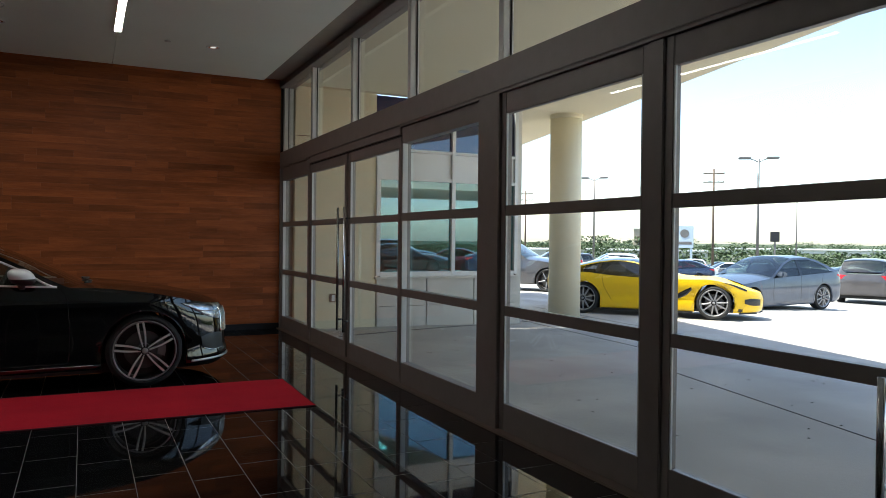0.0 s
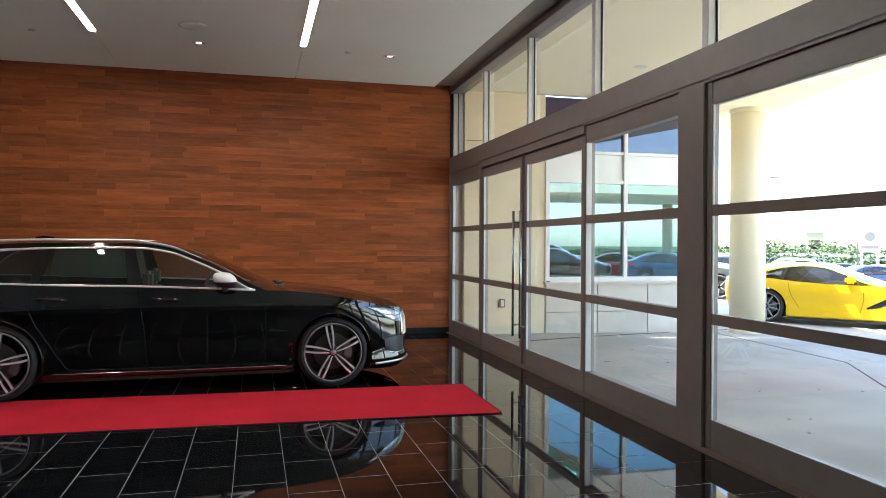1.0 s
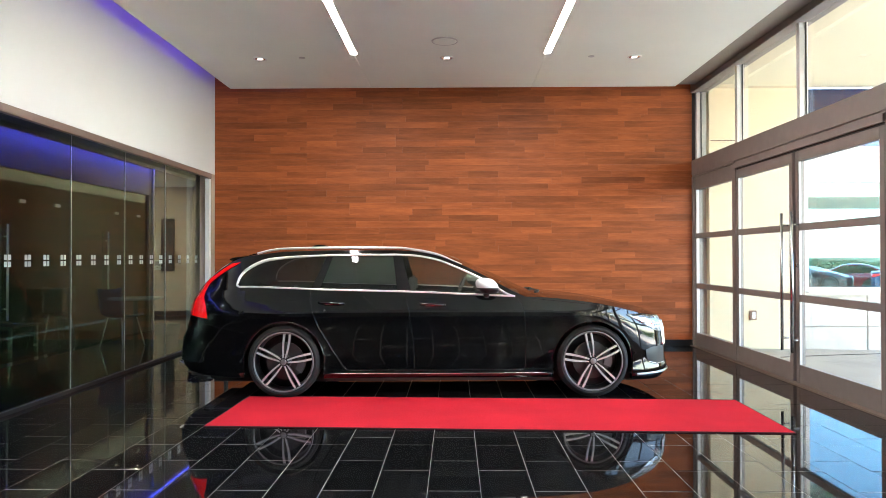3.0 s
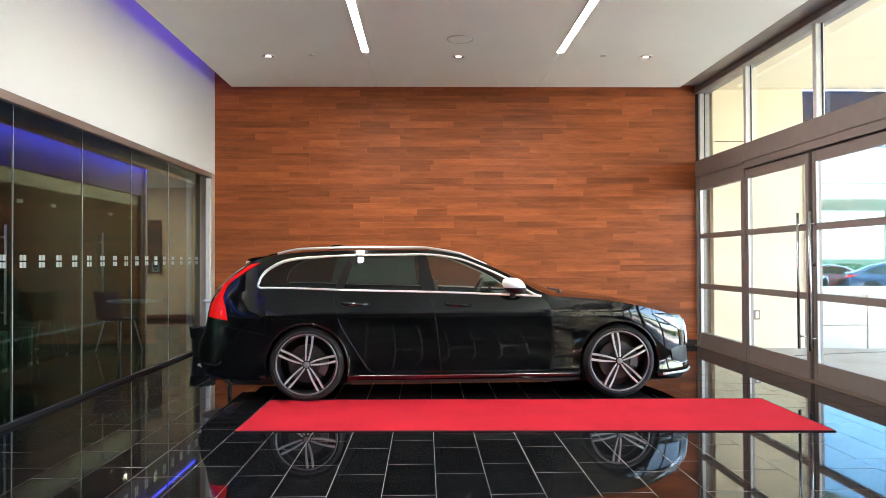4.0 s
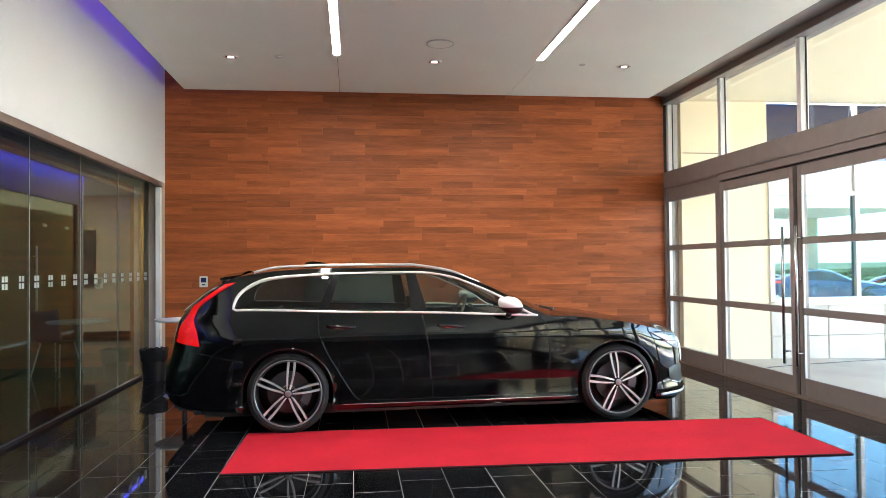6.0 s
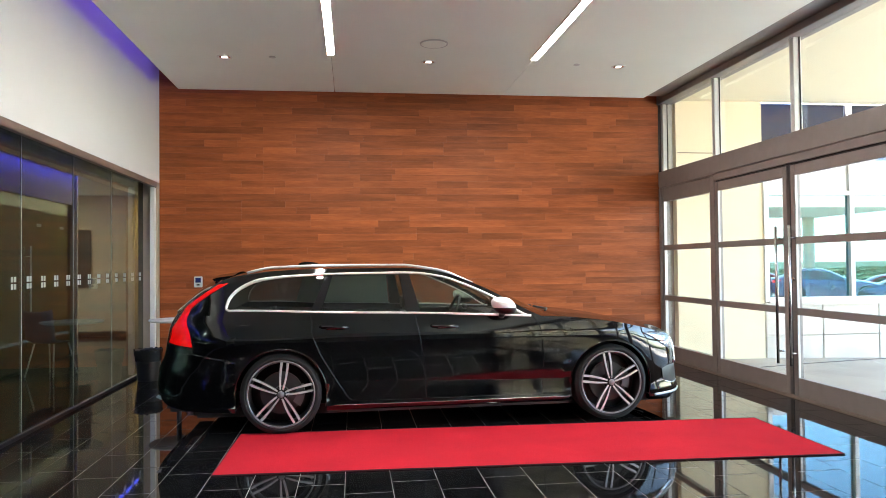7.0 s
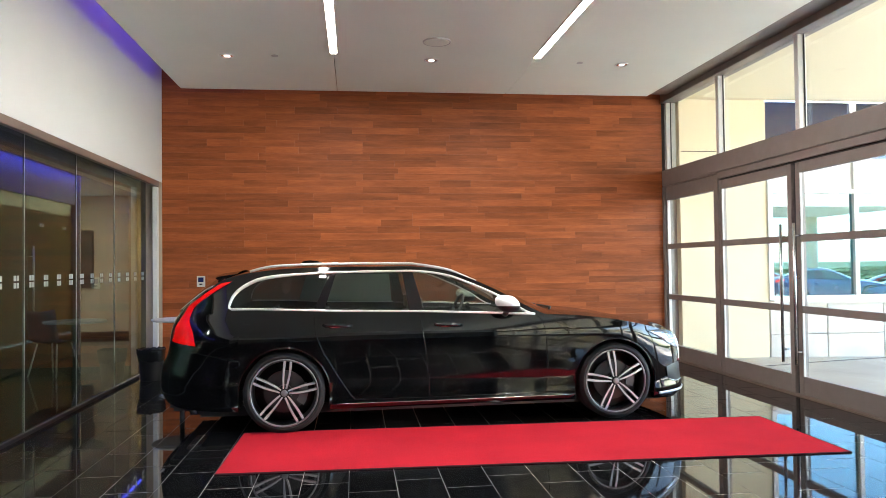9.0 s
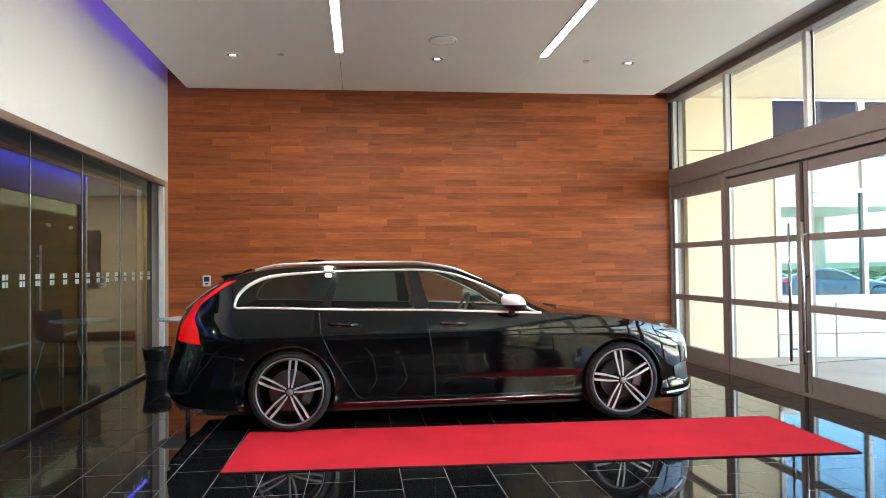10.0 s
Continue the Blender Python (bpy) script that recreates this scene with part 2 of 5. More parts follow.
def lathe(profile, seg=32, axis="z", centre=(0, 0, 0), bm=None, closed=False, cap=True):
    """Turns (radius, height) pairs round an axis."""
    own = bm or bmesh.new()
    rings = []
    for r, h in profile:
        ring = []
        for k in range(seg):
            a = 2 * math.pi * k / seg
            c, s = r * math.cos(a), r * math.sin(a)
            p = {"z": (c, s, h), "y": (c, h, s), "x": (h, c, s)}[axis]
            ring.append(own.verts.new(Vector(p) + Vector(centre)))
        rings.append(ring)
    pairs = list(zip(rings, rings[1:])) + ([(rings[-1], rings[0])] if closed else [])
    for a, b in pairs:
        for k in range(seg):
            own.faces.new((a[k], a[(k + 1) % seg], b[(k + 1) % seg], b[k]))
    if cap and not closed:
        for ring in (rings[0], rings[-1]):
            if (ring[0].co - ring[seg // 2].co).length > 1e-4:
                own.faces.new(ring)
    bmesh.ops.remove_doubles(own, verts=own.verts, dist=1e-6)
    bmesh.ops.recalc_face_normals(own, faces=own.faces)
    return own


def tube(path, r, seg=10, closed=False, bm=None, flat=1.0):
    """A round bar along a line of points."""
    own = bm or bmesh.new()
    pts = [Vector(p) for p in path]
    rings = []
    n = len(pts)
    for k, p in enumerate(pts):
        a = pts[(k - 1) % n] if closed or k else pts[k]
        b = pts[(k + 1) % n] if closed or k < n - 1 else pts[k]
        d = (b - a).normalized()
        up = Vector((0, 1, 0)) if abs(d.y) < 0.9 else Vector((0, 0, 1))
        u = d.cross(up).normalized()
        w = d.cross(u).normalized()
        rad = r(k / max(1, n - 1)) if callable(r) else r
        rings.append([own.verts.new(p + rad * (math.cos(t) * u + flat * math.sin(t) * w)) for t in (2 * math.pi * j / seg for j in range(seg))])
    for a, b in list(zip(rings, rings[1:])) + ([(rings[-1], rings[0])] if closed else []):
        for j in range(seg):
            own.faces.new((a[j], a[(j + 1) % seg], b[(j + 1) % seg], b[j]))
    if not closed:
        own.faces.new(rings[0]), own.faces.new(rings[-1])
    bmesh.ops.recalc_face_normals(own, faces=own.faces)
    return own


def grid_mesh(rows, bm=None, loop=False):
    own = bm or bmesh.new()
    vs = [[own.verts.new(p) for p in row] for row in rows]
    for a, b in zip(vs, vs[1:]):
        m = len(a)
        for k in range(m if loop else m - 1):
            own.faces.new((a[k], a[(k + 1) % m], b[(k + 1) % m], b[k]))
    return own


def prism(outline, y0, y1, bm=None, axis="y"):
    """An outline of (a, b) pairs pushed along an axis."""
    own = bm or bmesh.new()
    to = {"y": lambda a, b, h: (a, h, b), "x": lambda a, b, h: (h, a, b), "z": lambda a, b, h: (a, b, h)}[axis]
    lo = [own.verts.new(to(a, b, y0)) for a, b in outline]
    hi = [own.verts.new(to(a, b, y1)) for a, b in outline]
    own.faces.new(lo), own.faces.new(hi)
    for k in range(len(lo)):
        j = (k + 1) % len(lo)
        own.faces.new((lo[k], lo[j], hi[j], hi[k]))
    bmesh.ops.recalc_face_normals(own, faces=own.faces)
    return own


def curve(pts):
    """A smooth line z(x) through points, without overshoot."""
    xs, zs = np.array([p[0] for p in pts], float), np.array([p[1] for p in pts], float)
    h = np.diff(xs)
    d = np.diff(zs) / h
    m = np.zeros(len(xs))
    m[0], m[-1] = d[0], d[-1]
    for k in range(1, len(xs) - 1):
        if d[k - 1] * d[k] > 0:
            w1, w2 = 2 * h[k] + h[k - 1], h[k] + 2 * h[k - 1]
            m[k] = (w1 + w2) / (w1 / d[k - 1] + w2 / d[k])

    def f(x):
        x = min(max(x, xs[0]), xs[-1])
        k = min(max(int(np.searchsorted(xs, x)) - 1, 0), len(h) - 1)
        t = (x - xs[k]) / h[k]
        return float((2 * t**3 - 3 * t**2 + 1) * zs[k] + (t**3 - 2 * t**2 + t) * h[k] * m[k] + (3 * t**2 - 2 * t**3) * zs[k + 1] + (t**3 - t**2) * h[k] * m[k + 1])

    return f


# ---- the shell of the hall ----
def wall(name, x0, x1, y0, y1, z0, z1, mat, label):
    return tagged(part(name, box(x0, x1, y0, y1, z0, z1), mat), label, "wall", kind="structure")


WALL_Y = 10.9
floor = tagged(part("floor", box(-4.90, 2.72, -6.2, WALL_Y + 0.05, -0.2, -0.002), GROUT), "polished black granite tiles with pale grout joints", "floor", kind="structure")
wall_wood = tagged(part("wall_north", box(-4.66, 2.62, WALL_Y + 0.014, WALL_Y + 0.25, 0, 4.4), BACKING), "feature wall clad in reddish brown wood planks", "wall", kind="structure")
wall("wall_south", -4.9, 2.8, -6.4, -6.2, -0.2, 2.586, DARKWALL, "plain dark brown wall closing the hall")
wall("wall_south_upper", -4.9, 2.8, -6.4, -6.2, 2.587, 4.4, WHITE, "white painted bulkhead above the dark wall")
wall("wall_west", -4.90, -4.66, -6.2, WALL_Y + 0.01, 2.587, 4.4, WHITE, "white painted bulkhead above the glass partition")
wall("roof_slab", -4.9, 2.8, -6.4, 11.2, 4.4, 4.6, WHITE, "concrete roof slab over the hall")
tagged(part("baseboard", box(-4.64, 2.55, WALL_Y - 0.012, WALL_Y + 0.012, 0, 0.09, 0.003), BLACK), "black baseboard under the wood wall", "baseboard", kind="structure")

bm = bmesh.new()
for x0, x1 in ((-4.35, -2.262), (-2.254, 0.115), (0.123, 2.23)):
    box(x0, x1, -6.2, 10.66, 3.84, 3.90, bm=bm)
tagged(part("ceiling", bm, CEIL), "off-white dropped ceiling panels with open edge coves", "ceiling", kind="structure")

led = tagged(part("led_strip", box(-4.15, -4.12, -6.0, 10.5, 3.902, 3.925), BLUE), "blue violet led strip hidden in the ceiling cove", "led strip")


def linear_light(x, y0, y1, z=3.84):
    t = thing("linear_light", "long recessed white linear ceiling light, switched on", "ceiling light", pose(x, (y0 + y1) / 2, z), "linear ceiling lights")
    h = (y1 - y0) / 2
    part("diffuser", box(-0.036, 0.036, -h, h, -0.006, 0.0, 0.002), LIGHT, t, "glowing white diffuser")
    bm = bmesh.new()
    for s in (-1, 1):
        box(s * 0.043 - 0.006, s * 0.043 + 0.006, -h - 0.01, h + 0.01, -0.008, 0.0, bm=bm)
        box(-0.037, 0.037, s * (h + 0.005) - 0.005, s * (h + 0.005) + 0.005, -0.008, 0.0, bm=bm)
    part("trim_frame", bm, FRAME_W, t)
    return t


for x in (-2.258, 0.119):
    linear_light(x, 4.9, 8.85)


def downlight(x, y, z, group="recessed downlights in the ceiling", mat=None, ring=None):
    t = thing("downlight", f"round recessed downlight with a {'white' if ring else 'pale metal'} trim ring", "ceiling light", pose(x, y, z), group)
    part("trim_ring", lathe([(0.088, 0.0), (0.088, -0.006), (0.075, -0.008), (0.066, -0.001), (0.05, 0.0)], 32, cap=False), ring or FRAME_W, t, "" if ring else "pale metal trim ring", smooth=True)
    part("reflector", lathe([(0.064, -0.0035), (0.045, -0.0025), (0.0, -0.0022)], 24), ring or STEEL, t, "" if ring else "steel reflector bowl")
    part("lamp", lathe([(0.040, -0.0025), (0.036, -0.0050), (0.0, -0.0055)], 24), mat or BULB, t, "small lit lamp")
    return t


for y in (9.06, 5.4, 1.6):
    for x in (-3.472, -1.115, 1.235):
        downlight(x, y, 3.84)


def ceiling_speaker(x, y):
    t = thing("ceiling_speaker", "round white ceiling loudspeaker grille", "loudspeaker", pose(x, y, 3.84))
    part("grille", lathe([(0.0, -0.014), (0.12, -0.013), (0.135, -0.010), (0.14, 0.0)], 40), CEIL, t, smooth=True)
    part("rim", lathe([(0.142, 0.0), (0.142, -0.012), (0.152, -0.010), (0.155, 0.0)], 40), WHITE, t, smooth=True)


ceiling_speaker(-1.131, 8.344)


def sprinkler(x, y):
    t = thing("sprinkler", "small white concealed fire sprinkler cover", "sprinkler", pose(x, y, 3.84), "ceiling sprinklers")
    part("cover", lathe([(0.0, -0.012), (0.036, -0.011), (0.04, -0.006), (0.034, 0.0)], 24), WHITE, t, smooth=True)


sprinkler(-2.93, 9.004), sprinkler(0.688, 9.01)

# ---- glass front towards the car park ----
XF = 2.57                    # inner face of the frames
ZB = (0.0, 0.215, 0.868, 0.942, 1.612, 1.688, 2.37, 2.53)
ZD = (0.0, 0.205, 0.862, 0.936, 1.605, 1.678, 2.328, 2.438)      # the entrance pair sits under a deeper head


def bay(kind, number, y0, y1, label, stile=0.075, recess=0.014, xf=XF, rails=ZB):
    """One glazed bay: stiles, rails and three panes."""
    w = tagged(thing(f"{kind}_{number}", label, kind, pose(xf, y0, 0)), kind="structure")
    wide, xg = y1 - y0, recess
    deep = recess + 0.035
    for a, b in ((0, stile), (wide - stile, wide)):
        part("stile", box(0, deep, a, b, 0.012, rails[7], 0.004), FRAME, w)
    for a, b in ((rails[0] + 0.012, rails[1]), (rails[2], rails[3]), (rails[4], rails[5]), (rails[6], rails[7])):
        part("rail", box(0.003, deep - 0.003, stile, wide - stile, a, b, 0.004), FRAME, w)
    for a, b in ((rails[1], rails[2]), (rails[3], rails[4]), (rails[5], rails[6])):
        part("pane", box(xg - 0.004, xg + 0.004, stile - 0.01, wide - stile + 0.01, a - 0.01, b + 0.01), PANE, w, shadow=False)
        bm = bmesh.new()
        for s in (stile + 0.005, wide - stile - 0.005):
            box(0.003, xg - 0.0045, s - 0.005, s + 0.005, a, b, bm=bm)
        part("glazing_bead", bm, FRAME_W, w, "pale metal glazing bead")
    return w


def pull_handle(parent, y, z0, z1, x=-0.07):
    bm = tube([(x, y, z0), (x, y, z1)], 0.016, 14)
    for z in (z0 + 0.13, z1 - 0.13):
        tube([(x, y, z), (0.0, y, z)], 0.011, 10, bm=bm)
    part("door_handle", bm, STEEL, parent, "long tubular steel pull handle", smooth=True)


def lock(parent, y):
    part("lock_cylinder", lathe([(0.0, -0.016), (0.018, -0.015), (0.022, 0.0)], 20, "x", (0, y, 1.24)), STEEL, parent, smooth=True)


GREY = "bronze grey aluminium frame with three glass panes"
bay("window", 1, 9.36, 10.84, "fixed sidelight, " + GREY, 0.04, 0.05, rails=ZD[:7] + (2.53,))
d1 = bay("door", 1, 7.735, 9.27, "closed glass entrance door, " + GREY, 0.07, 0.03, rails=ZD)
d2 = bay("door", 2, 6.08, 7.665, "closed glass entrance door, " + GREY, 0.07, 0.03, rails=ZD)
pull_handle(d1, 0.10, 0.33, 1.80), pull_handle(d2, 7.60 - 6.08, 0.33, 1.80)
lock(d2, 7.63 - 6.08)
bay("window", 2, 4.49, 6.075, "fixed window, " + GREY, 0.02, 0.06)
d3 = bay("door", 3, 2.59, 4.17, "sliding glass door, " + GREY, 0.06, 0.02)
d4 = bay("door", 4, 0.86, 2.47, "sliding glass door, " + GREY, 0.06, 0.02)
pull_handle(d4, 1.23 - 0.86, 0.36, 0.92, -0.06)
for k, y0 in enumerate((-1.0, -2.7, -4.4, -6.1)):
    bay("window", k + 3, y0 + 0.10, y0 + 1.70, "fixed window, " + GREY, 0.06, 0.04)
wall("wall_east", 2.57, 2.72, -6.2, -6.101, -0.2, 4.4, DARKWALL, "plain wall end beside the glass front")


def trim(name, x0, x1, y0, y1, z0, z1, label, mat=FRAME, bev=0.005):
    return tagged(part(name, box(x0, x1, y0, y1, z0, z1, bev), mat), label, "frame", kind="structure")


for y0, y1, x0 in ((10.84, 10.9, 2.54), (9.27, 9.36, 2.56), (7.667, 7.733, 2.6), (4.17, 4.49, 2.545), (2.47, 2.59, 2.555), (0.70, 0.86, 2.555), (-1.0, -0.9, 2.555), (-2.7, -2.6, 2.555), (-4.4, -4.3, 2.555), (-6.1, -6.0, 2.555)):
    trim("post", x0, 2.74 if y0 > 10 else 2.64, y0 + 0.001, y1 - 0.001, 0, 2.53 if y0 != 7.667 else 2.438, "bronze grey aluminium post of the glass front", FRAME if y0 != 7.667 else FRAME_D)
trim("transom_beam", 2.54, 2.68, -6.1, 10.9, 2.55, 2.775, "bronze grey aluminium beam over the doors")
# Shadow line under the beam, laid in as a near-black strip.
trim("door_header", 2.585, 2.64, 6.081, 9.269, 2.44, 2.462, "dark strip for the shadow line over the entrance doors", FRAME_D, 0)
trim("door_header", 2.558, 2.74, 6.081, 9.269, 2.462, 2.549, "plain strip under the beam", FRAME, 0)
trim("door_header", 2.55, 2.74, -6.1, 6.08, 2.53, 2.55, "plain strip under the beam", FRAME, 0)
trim("door_header", 2.55, 2.74, 9.27, 10.9, 2.53, 2.55, "plain strip under the beam", FRAME, 0)
trim("head_beam", 2.53, 2.76, -6.1, 10.9, 3.79, 4.12, "bronze grey aluminium head of the glass front")
trim("head_fascia", 2.56, 2.76, -6.1, 10.9, 4.12, 4.4, "dark closure above the glass front", FRAME_D, 0)
# Added strip facing down, to brighten the dark band below the ceiling edge.
trim("head_soffit", 2.25, 2.529, -6.1, 10.66, 3.868, 3.895, "added bronze grey strip that catches light beside the ceiling edge", FRAME, 0)
trim("threshold", 2.50, 2.74, -6.1, 10.9, -0.05, 0.012, "dark metal threshold strip", RAIL_B)

# transom lights above the beam
cuts = [10.9, 9.315, 7.64, 5.97, 4.24, 2.5, 0.75, -0.95, -2.65, -4.35, -6.1]
for k, (y1, y0) in enumerate(zip(cuts, cuts[1:])):
    w = tagged(thing(f"window_{k + 7}", "fixed transom window with pale aluminium mullions", "window", pose(2.6, y0, 2.775)), kind="structure")
    wide = y1 - y0
    part("pane", box(0.066, 0.074, 0.02, wide - 0.02, 0.0, 1.015), PANE, w, shadow=False)
    if k:
        part("mullion", box(-0.005, 0.085, wide - 0.036, wide + 0.036, 0.0, 1.015, 0.003), FRAME_W, w, "pale aluminium mullion")
    else:
        part("mullion", box(-0.005, 0.14, wide - 0.07, wide, 0.0, 1.015, 0.003), FRAME_W, w, "pale aluminium jamb")
    bm = bmesh.new()
    for s in (0.042, wide - 0.042 - (0.035 if k == 0 else 0)):
        box(0.056, 0.066, s - 0.006, s + 0.006, 0.0, 1.015, bm=bm)
    part("gasket", bm, FRAME_D, w, "black gasket")

# ---- glass partition and the corridor behind it ----
XP = -4.84
part_top = tagged(part("partition_head_rail", box(-4.71, -4.656, -6.2, 10.75, 2.515, 2.586, 0.004), RAIL_B), "brown metal head rail of the glass partition", "rail", kind="structure")
tagged(part("partition_base_rail", box(-4.87, -4.81, -6.2, 10.75, 0, 0.035, 0.004), BLACK), "low black base rail of the glass partition", "rail", kind="structure")
tagged(part("partition_jamb", box(-4.725, -4.665, 10.66, 10.75, 0, 2.505, 0.004), FRAME_W), "pale aluminium end channel of the glass partition", "frame", kind="structure")
wall("wall_jamb", -4.90, -4.661, 10.751, WALL_Y + 0.25, 0, 2.586, TAUPE, "taupe wall end beside the glass partition")
ys = [10.75, 9.46, 8.29, 7.12, 5.95, 4.78, 3.61, 2.44, 1.27, 0.1, -1.07, -2.24, -3.41, -4.58, -6.2]
for k, (y1, y0) in enumerate(zip(ys, ys[1:])):
    p = thing("partition_panel", "frameless clear glass partition panel with frosted square dots", "glass panel", pose(XP, y0, 0), "glass partition panels")
    wide = y1 - y0
    part("pane", box(-0.006, 0.006, 0.004, wide - 0.004, 0.03, 2.58), PANE_P, p, shadow=False)
    part("edge_seal", box(-0.0066, 0.0066, -0.0038, 0.0038, 0.036, 2.58), SEAL, p, "clear joint seal")
    for j in range(4):
        yc = (j + 0.5) * wide / 4
        bm = bmesh.new()
        for a in (-1, 1):
            for b in (-1, 1):
                box(0.0062, 0.0068, yc + a * 0.027 - 0.021, yc + a * 0.027 + 0.021, 1.31 + b * 0.03 - 0.023, 1.31 + b * 0.03 + 0.023, bm=bm)
        part("dot_marker", bm, DECAL, p, "four small frosted squares")

tagged(part("corridor_floor", box(-12, -4.90, -6.2, 22, -0.2, -0.004), DARKFLOOR), "dark polished corridor floor", "floor", kind="structure")
tagged(part("corridor_ceiling", box(-12, -4.82, -6.2, 22, 2.95, 3.05), WHITE), "white corridor ceiling", "ceiling", kind="structure")
wall("wall_corridor_east", -4.66, -4.5, WALL_Y + 0.25, 22, 0, 3.2, TAUPE, "taupe corridor wall behind the wood wall")
wall("wall_corridor_end", -6.9, -4.5, 22, 22.2, 0, 3.2, TAUPE, "taupe wall at the corridor's end")
wall("wall_beige", -12, -6.76, 16.5, 16.7, 0, 3.2, TAUPE, "taupe wall with a framed picture")
wall("wall_ochre", -6.92, -6.76, 16.7, 22, 0, 3.2, OCHRE, "warm ochre corridor wall")
wall("wall_office_back", -10.2, -10, -6.2, 13.0, 0, 3.2, GREEN_LIT, "plain green office wall, lightened in colour to look lit")
wall("wall_corridor_south", -12, -4.8, -6.4, -6.2, 0, 3.2, TAUPE, "plain wall closing the corridor")
# The bulkhead's shade is in its colour.
wall("wall_bulkhead", -6.72, -6.56, -6.2, 13.0, 2.46, 2.95, BULK, "bulkhead over the office fronts, shade mixed into its grey")
wall("wall_office_end", -12, -6.56, 13.0, 13.12, 0, 3.2, GREEN_DIM, "green end wall of the offices, darkened in colour to look dim")
tagged(part("office_end_trim", box(-6.60, -6.53, 13.121, 13.18, 0, 2.95, 0.004), WHITE), "pale trim on the end of the office wall", "trim", kind="structure")
tagged(part("corridor_baseboard", box(-12, -6.75, 16.47, 16.5, 0, 0.1), BLACK), "black baseboard", "baseboard", kind="structure")
tagged(part("cove_lip", box(-6.36, -6.32, -6.2, 16.45, 2.89, 2.95), WHITE), "white lip of the cove", "trim", kind="structure")
tagged(part("led_strip", box(-6.45, -6.42, -6.0, 16.4, 2.93, 2.945), BLUE2), "blue led strip in the corridor cove", "led strip")
for k in range(5):
    y1 = 13.0 - 2.6 * k
    o = thing("glass_office_wall", "smoky frameless glass office front with a door", "glass panel", pose(-6.6, y1 - 2.6, 0), "smoky glass office fronts")
    part("pane", box(-0.006, 0.006, 0.0, 0.93, 0.02, 2.46), PANE_O, o, shadow=False)
    part("door_leaf", box(-0.006, 0.006, 0.94, 2.59, 0.02, 2.46), PANE_O, o, shadow=False)
    bm = tube([(0.05, 1.05, 0.56), (0.05, 1.05, 1.75)], 0.014, 12)
    tube([(-0.05, 1.05, 0.56), (-0.05, 1.05, 1.75)], 0.014, 12, bm=bm)
    for z in (0.7, 1.6):
        tube([(-0.05, 1.05, z), (0.05, 1.05, z)], 0.008, 8, bm=bm)
    part("door_handle", bm, FRAME_W, o, "pale steel tube pull handle", smooth=True)
    for y in (1.42, 2.24):
        part("patch_fitting", box(-0.02, 0.02, y - 0.06, y + 0.06, 2.04, 2.085, 0.003), FRAME_W, o)
picture = thing("framed_picture", "tall dark framed picture on the taupe wall", "picture", pose(-7.6, 16.49, 1.02))
part("canvas", box(-0.12, 0.12, -0.02, 0, 0.03, 1.17), ART, picture)
bm = box(-0.15, -0.12, -0.03, 0, 0, 1.2)
box(0.12, 0.15, -0.03, 0, 0, 1.2, bm=bm), box(-0.12, 0.12, -0.03, 0, 0, 0.03, bm=bm), box(-0.12, 0.12, -0.03, 0, 1.17, 1.2, bm=bm)
part("frame", bm, BLACK, picture)
# Unseen lamps, added to brighten the walls behind the partition.
corridor_fill = downlight(-5.9, 18.3, 2.95, "corridor downlights", material("warm_fill_bulb", (0.9, 0.8, 0.6), 0.4, emit=(1.0, 0.75, 0.4), strength=480.0))
OFFICE_FILL = material("office_fill_bulb", (0.9, 0.8, 0.6), 0.4, emit=(0.84, 1.0, 0.90), strength=165.0)
HALLWAY_FILL = material("hallway_fill_bulb", (0.9, 0.8, 0.6), 0.4, emit=(1.0, 0.82, 0.66), strength=300.0)
# Added fill: the downlight shape only carries the light for offices and hallway.
for x, y in ((-5.7, 14.6), (-7.6, 14.7), (-5.7, 3.0), (-8.2, 8.0), (-8.2, 5.4)):
    downlight(x, y, 2.95, "corridor downlights", HALLWAY_FILL if y > 14 else OFFICE_FILL)


def side_chair(x, y, turn, shell, label):
    c = thing("side_chair", label, "chair", pose(x, y, 0, 0, 0, turn), "corridor and office chairs")
    rows = []
    for k in range(15):
        t = k / 14
        px, pz = (0.22 - 0.44 * t / 0.55, 0.45 - 0.015 * math.sin(t / 0.55 * 3.1)) if t < 0.55 else (-0.22 - 0.07 * (t - 0.55) / 0.45, 0.45 + 0.42 * (t - 0.55) / 0.45)
        rows.append([(px + 0.03 * abs(s) ** 2, 0.235 * s, pz + 0.03 * abs(s) ** 3) for s in np.linspace(-1, 1, 9)])
    bm = grid_mesh(rows)
    bmesh.ops.solidify(bm, geom=bm.faces[:], thickness=0.018)
    part("shell", bm, shell, c, smooth=True)
    for sx in (-1, 1):
        for sy in (-1, 1):
            part("leg", tube([(0.13 * sx, 0.15 * sy, 0.435), (0.22 * sx, 0.22 * sy, 0.0)], 0.011, 10), TRIM, c, "chrome leg", smooth=True)
    return c


side_chair(-6.02, 10.8, 70, SLATE, "slate grey moulded chair with chrome legs in the corridor")
side_chair(-7.25, 11.3, 117, TEAL, "teal upholstered chair behind the smoky glass")
side_chair(-8.3, 11.0, 20, TEAL, "teal upholstered chair behind the smoky glass")
side_chair(-7.7, 8.2, -20, BLACK, "black chair behind the smoky glass")


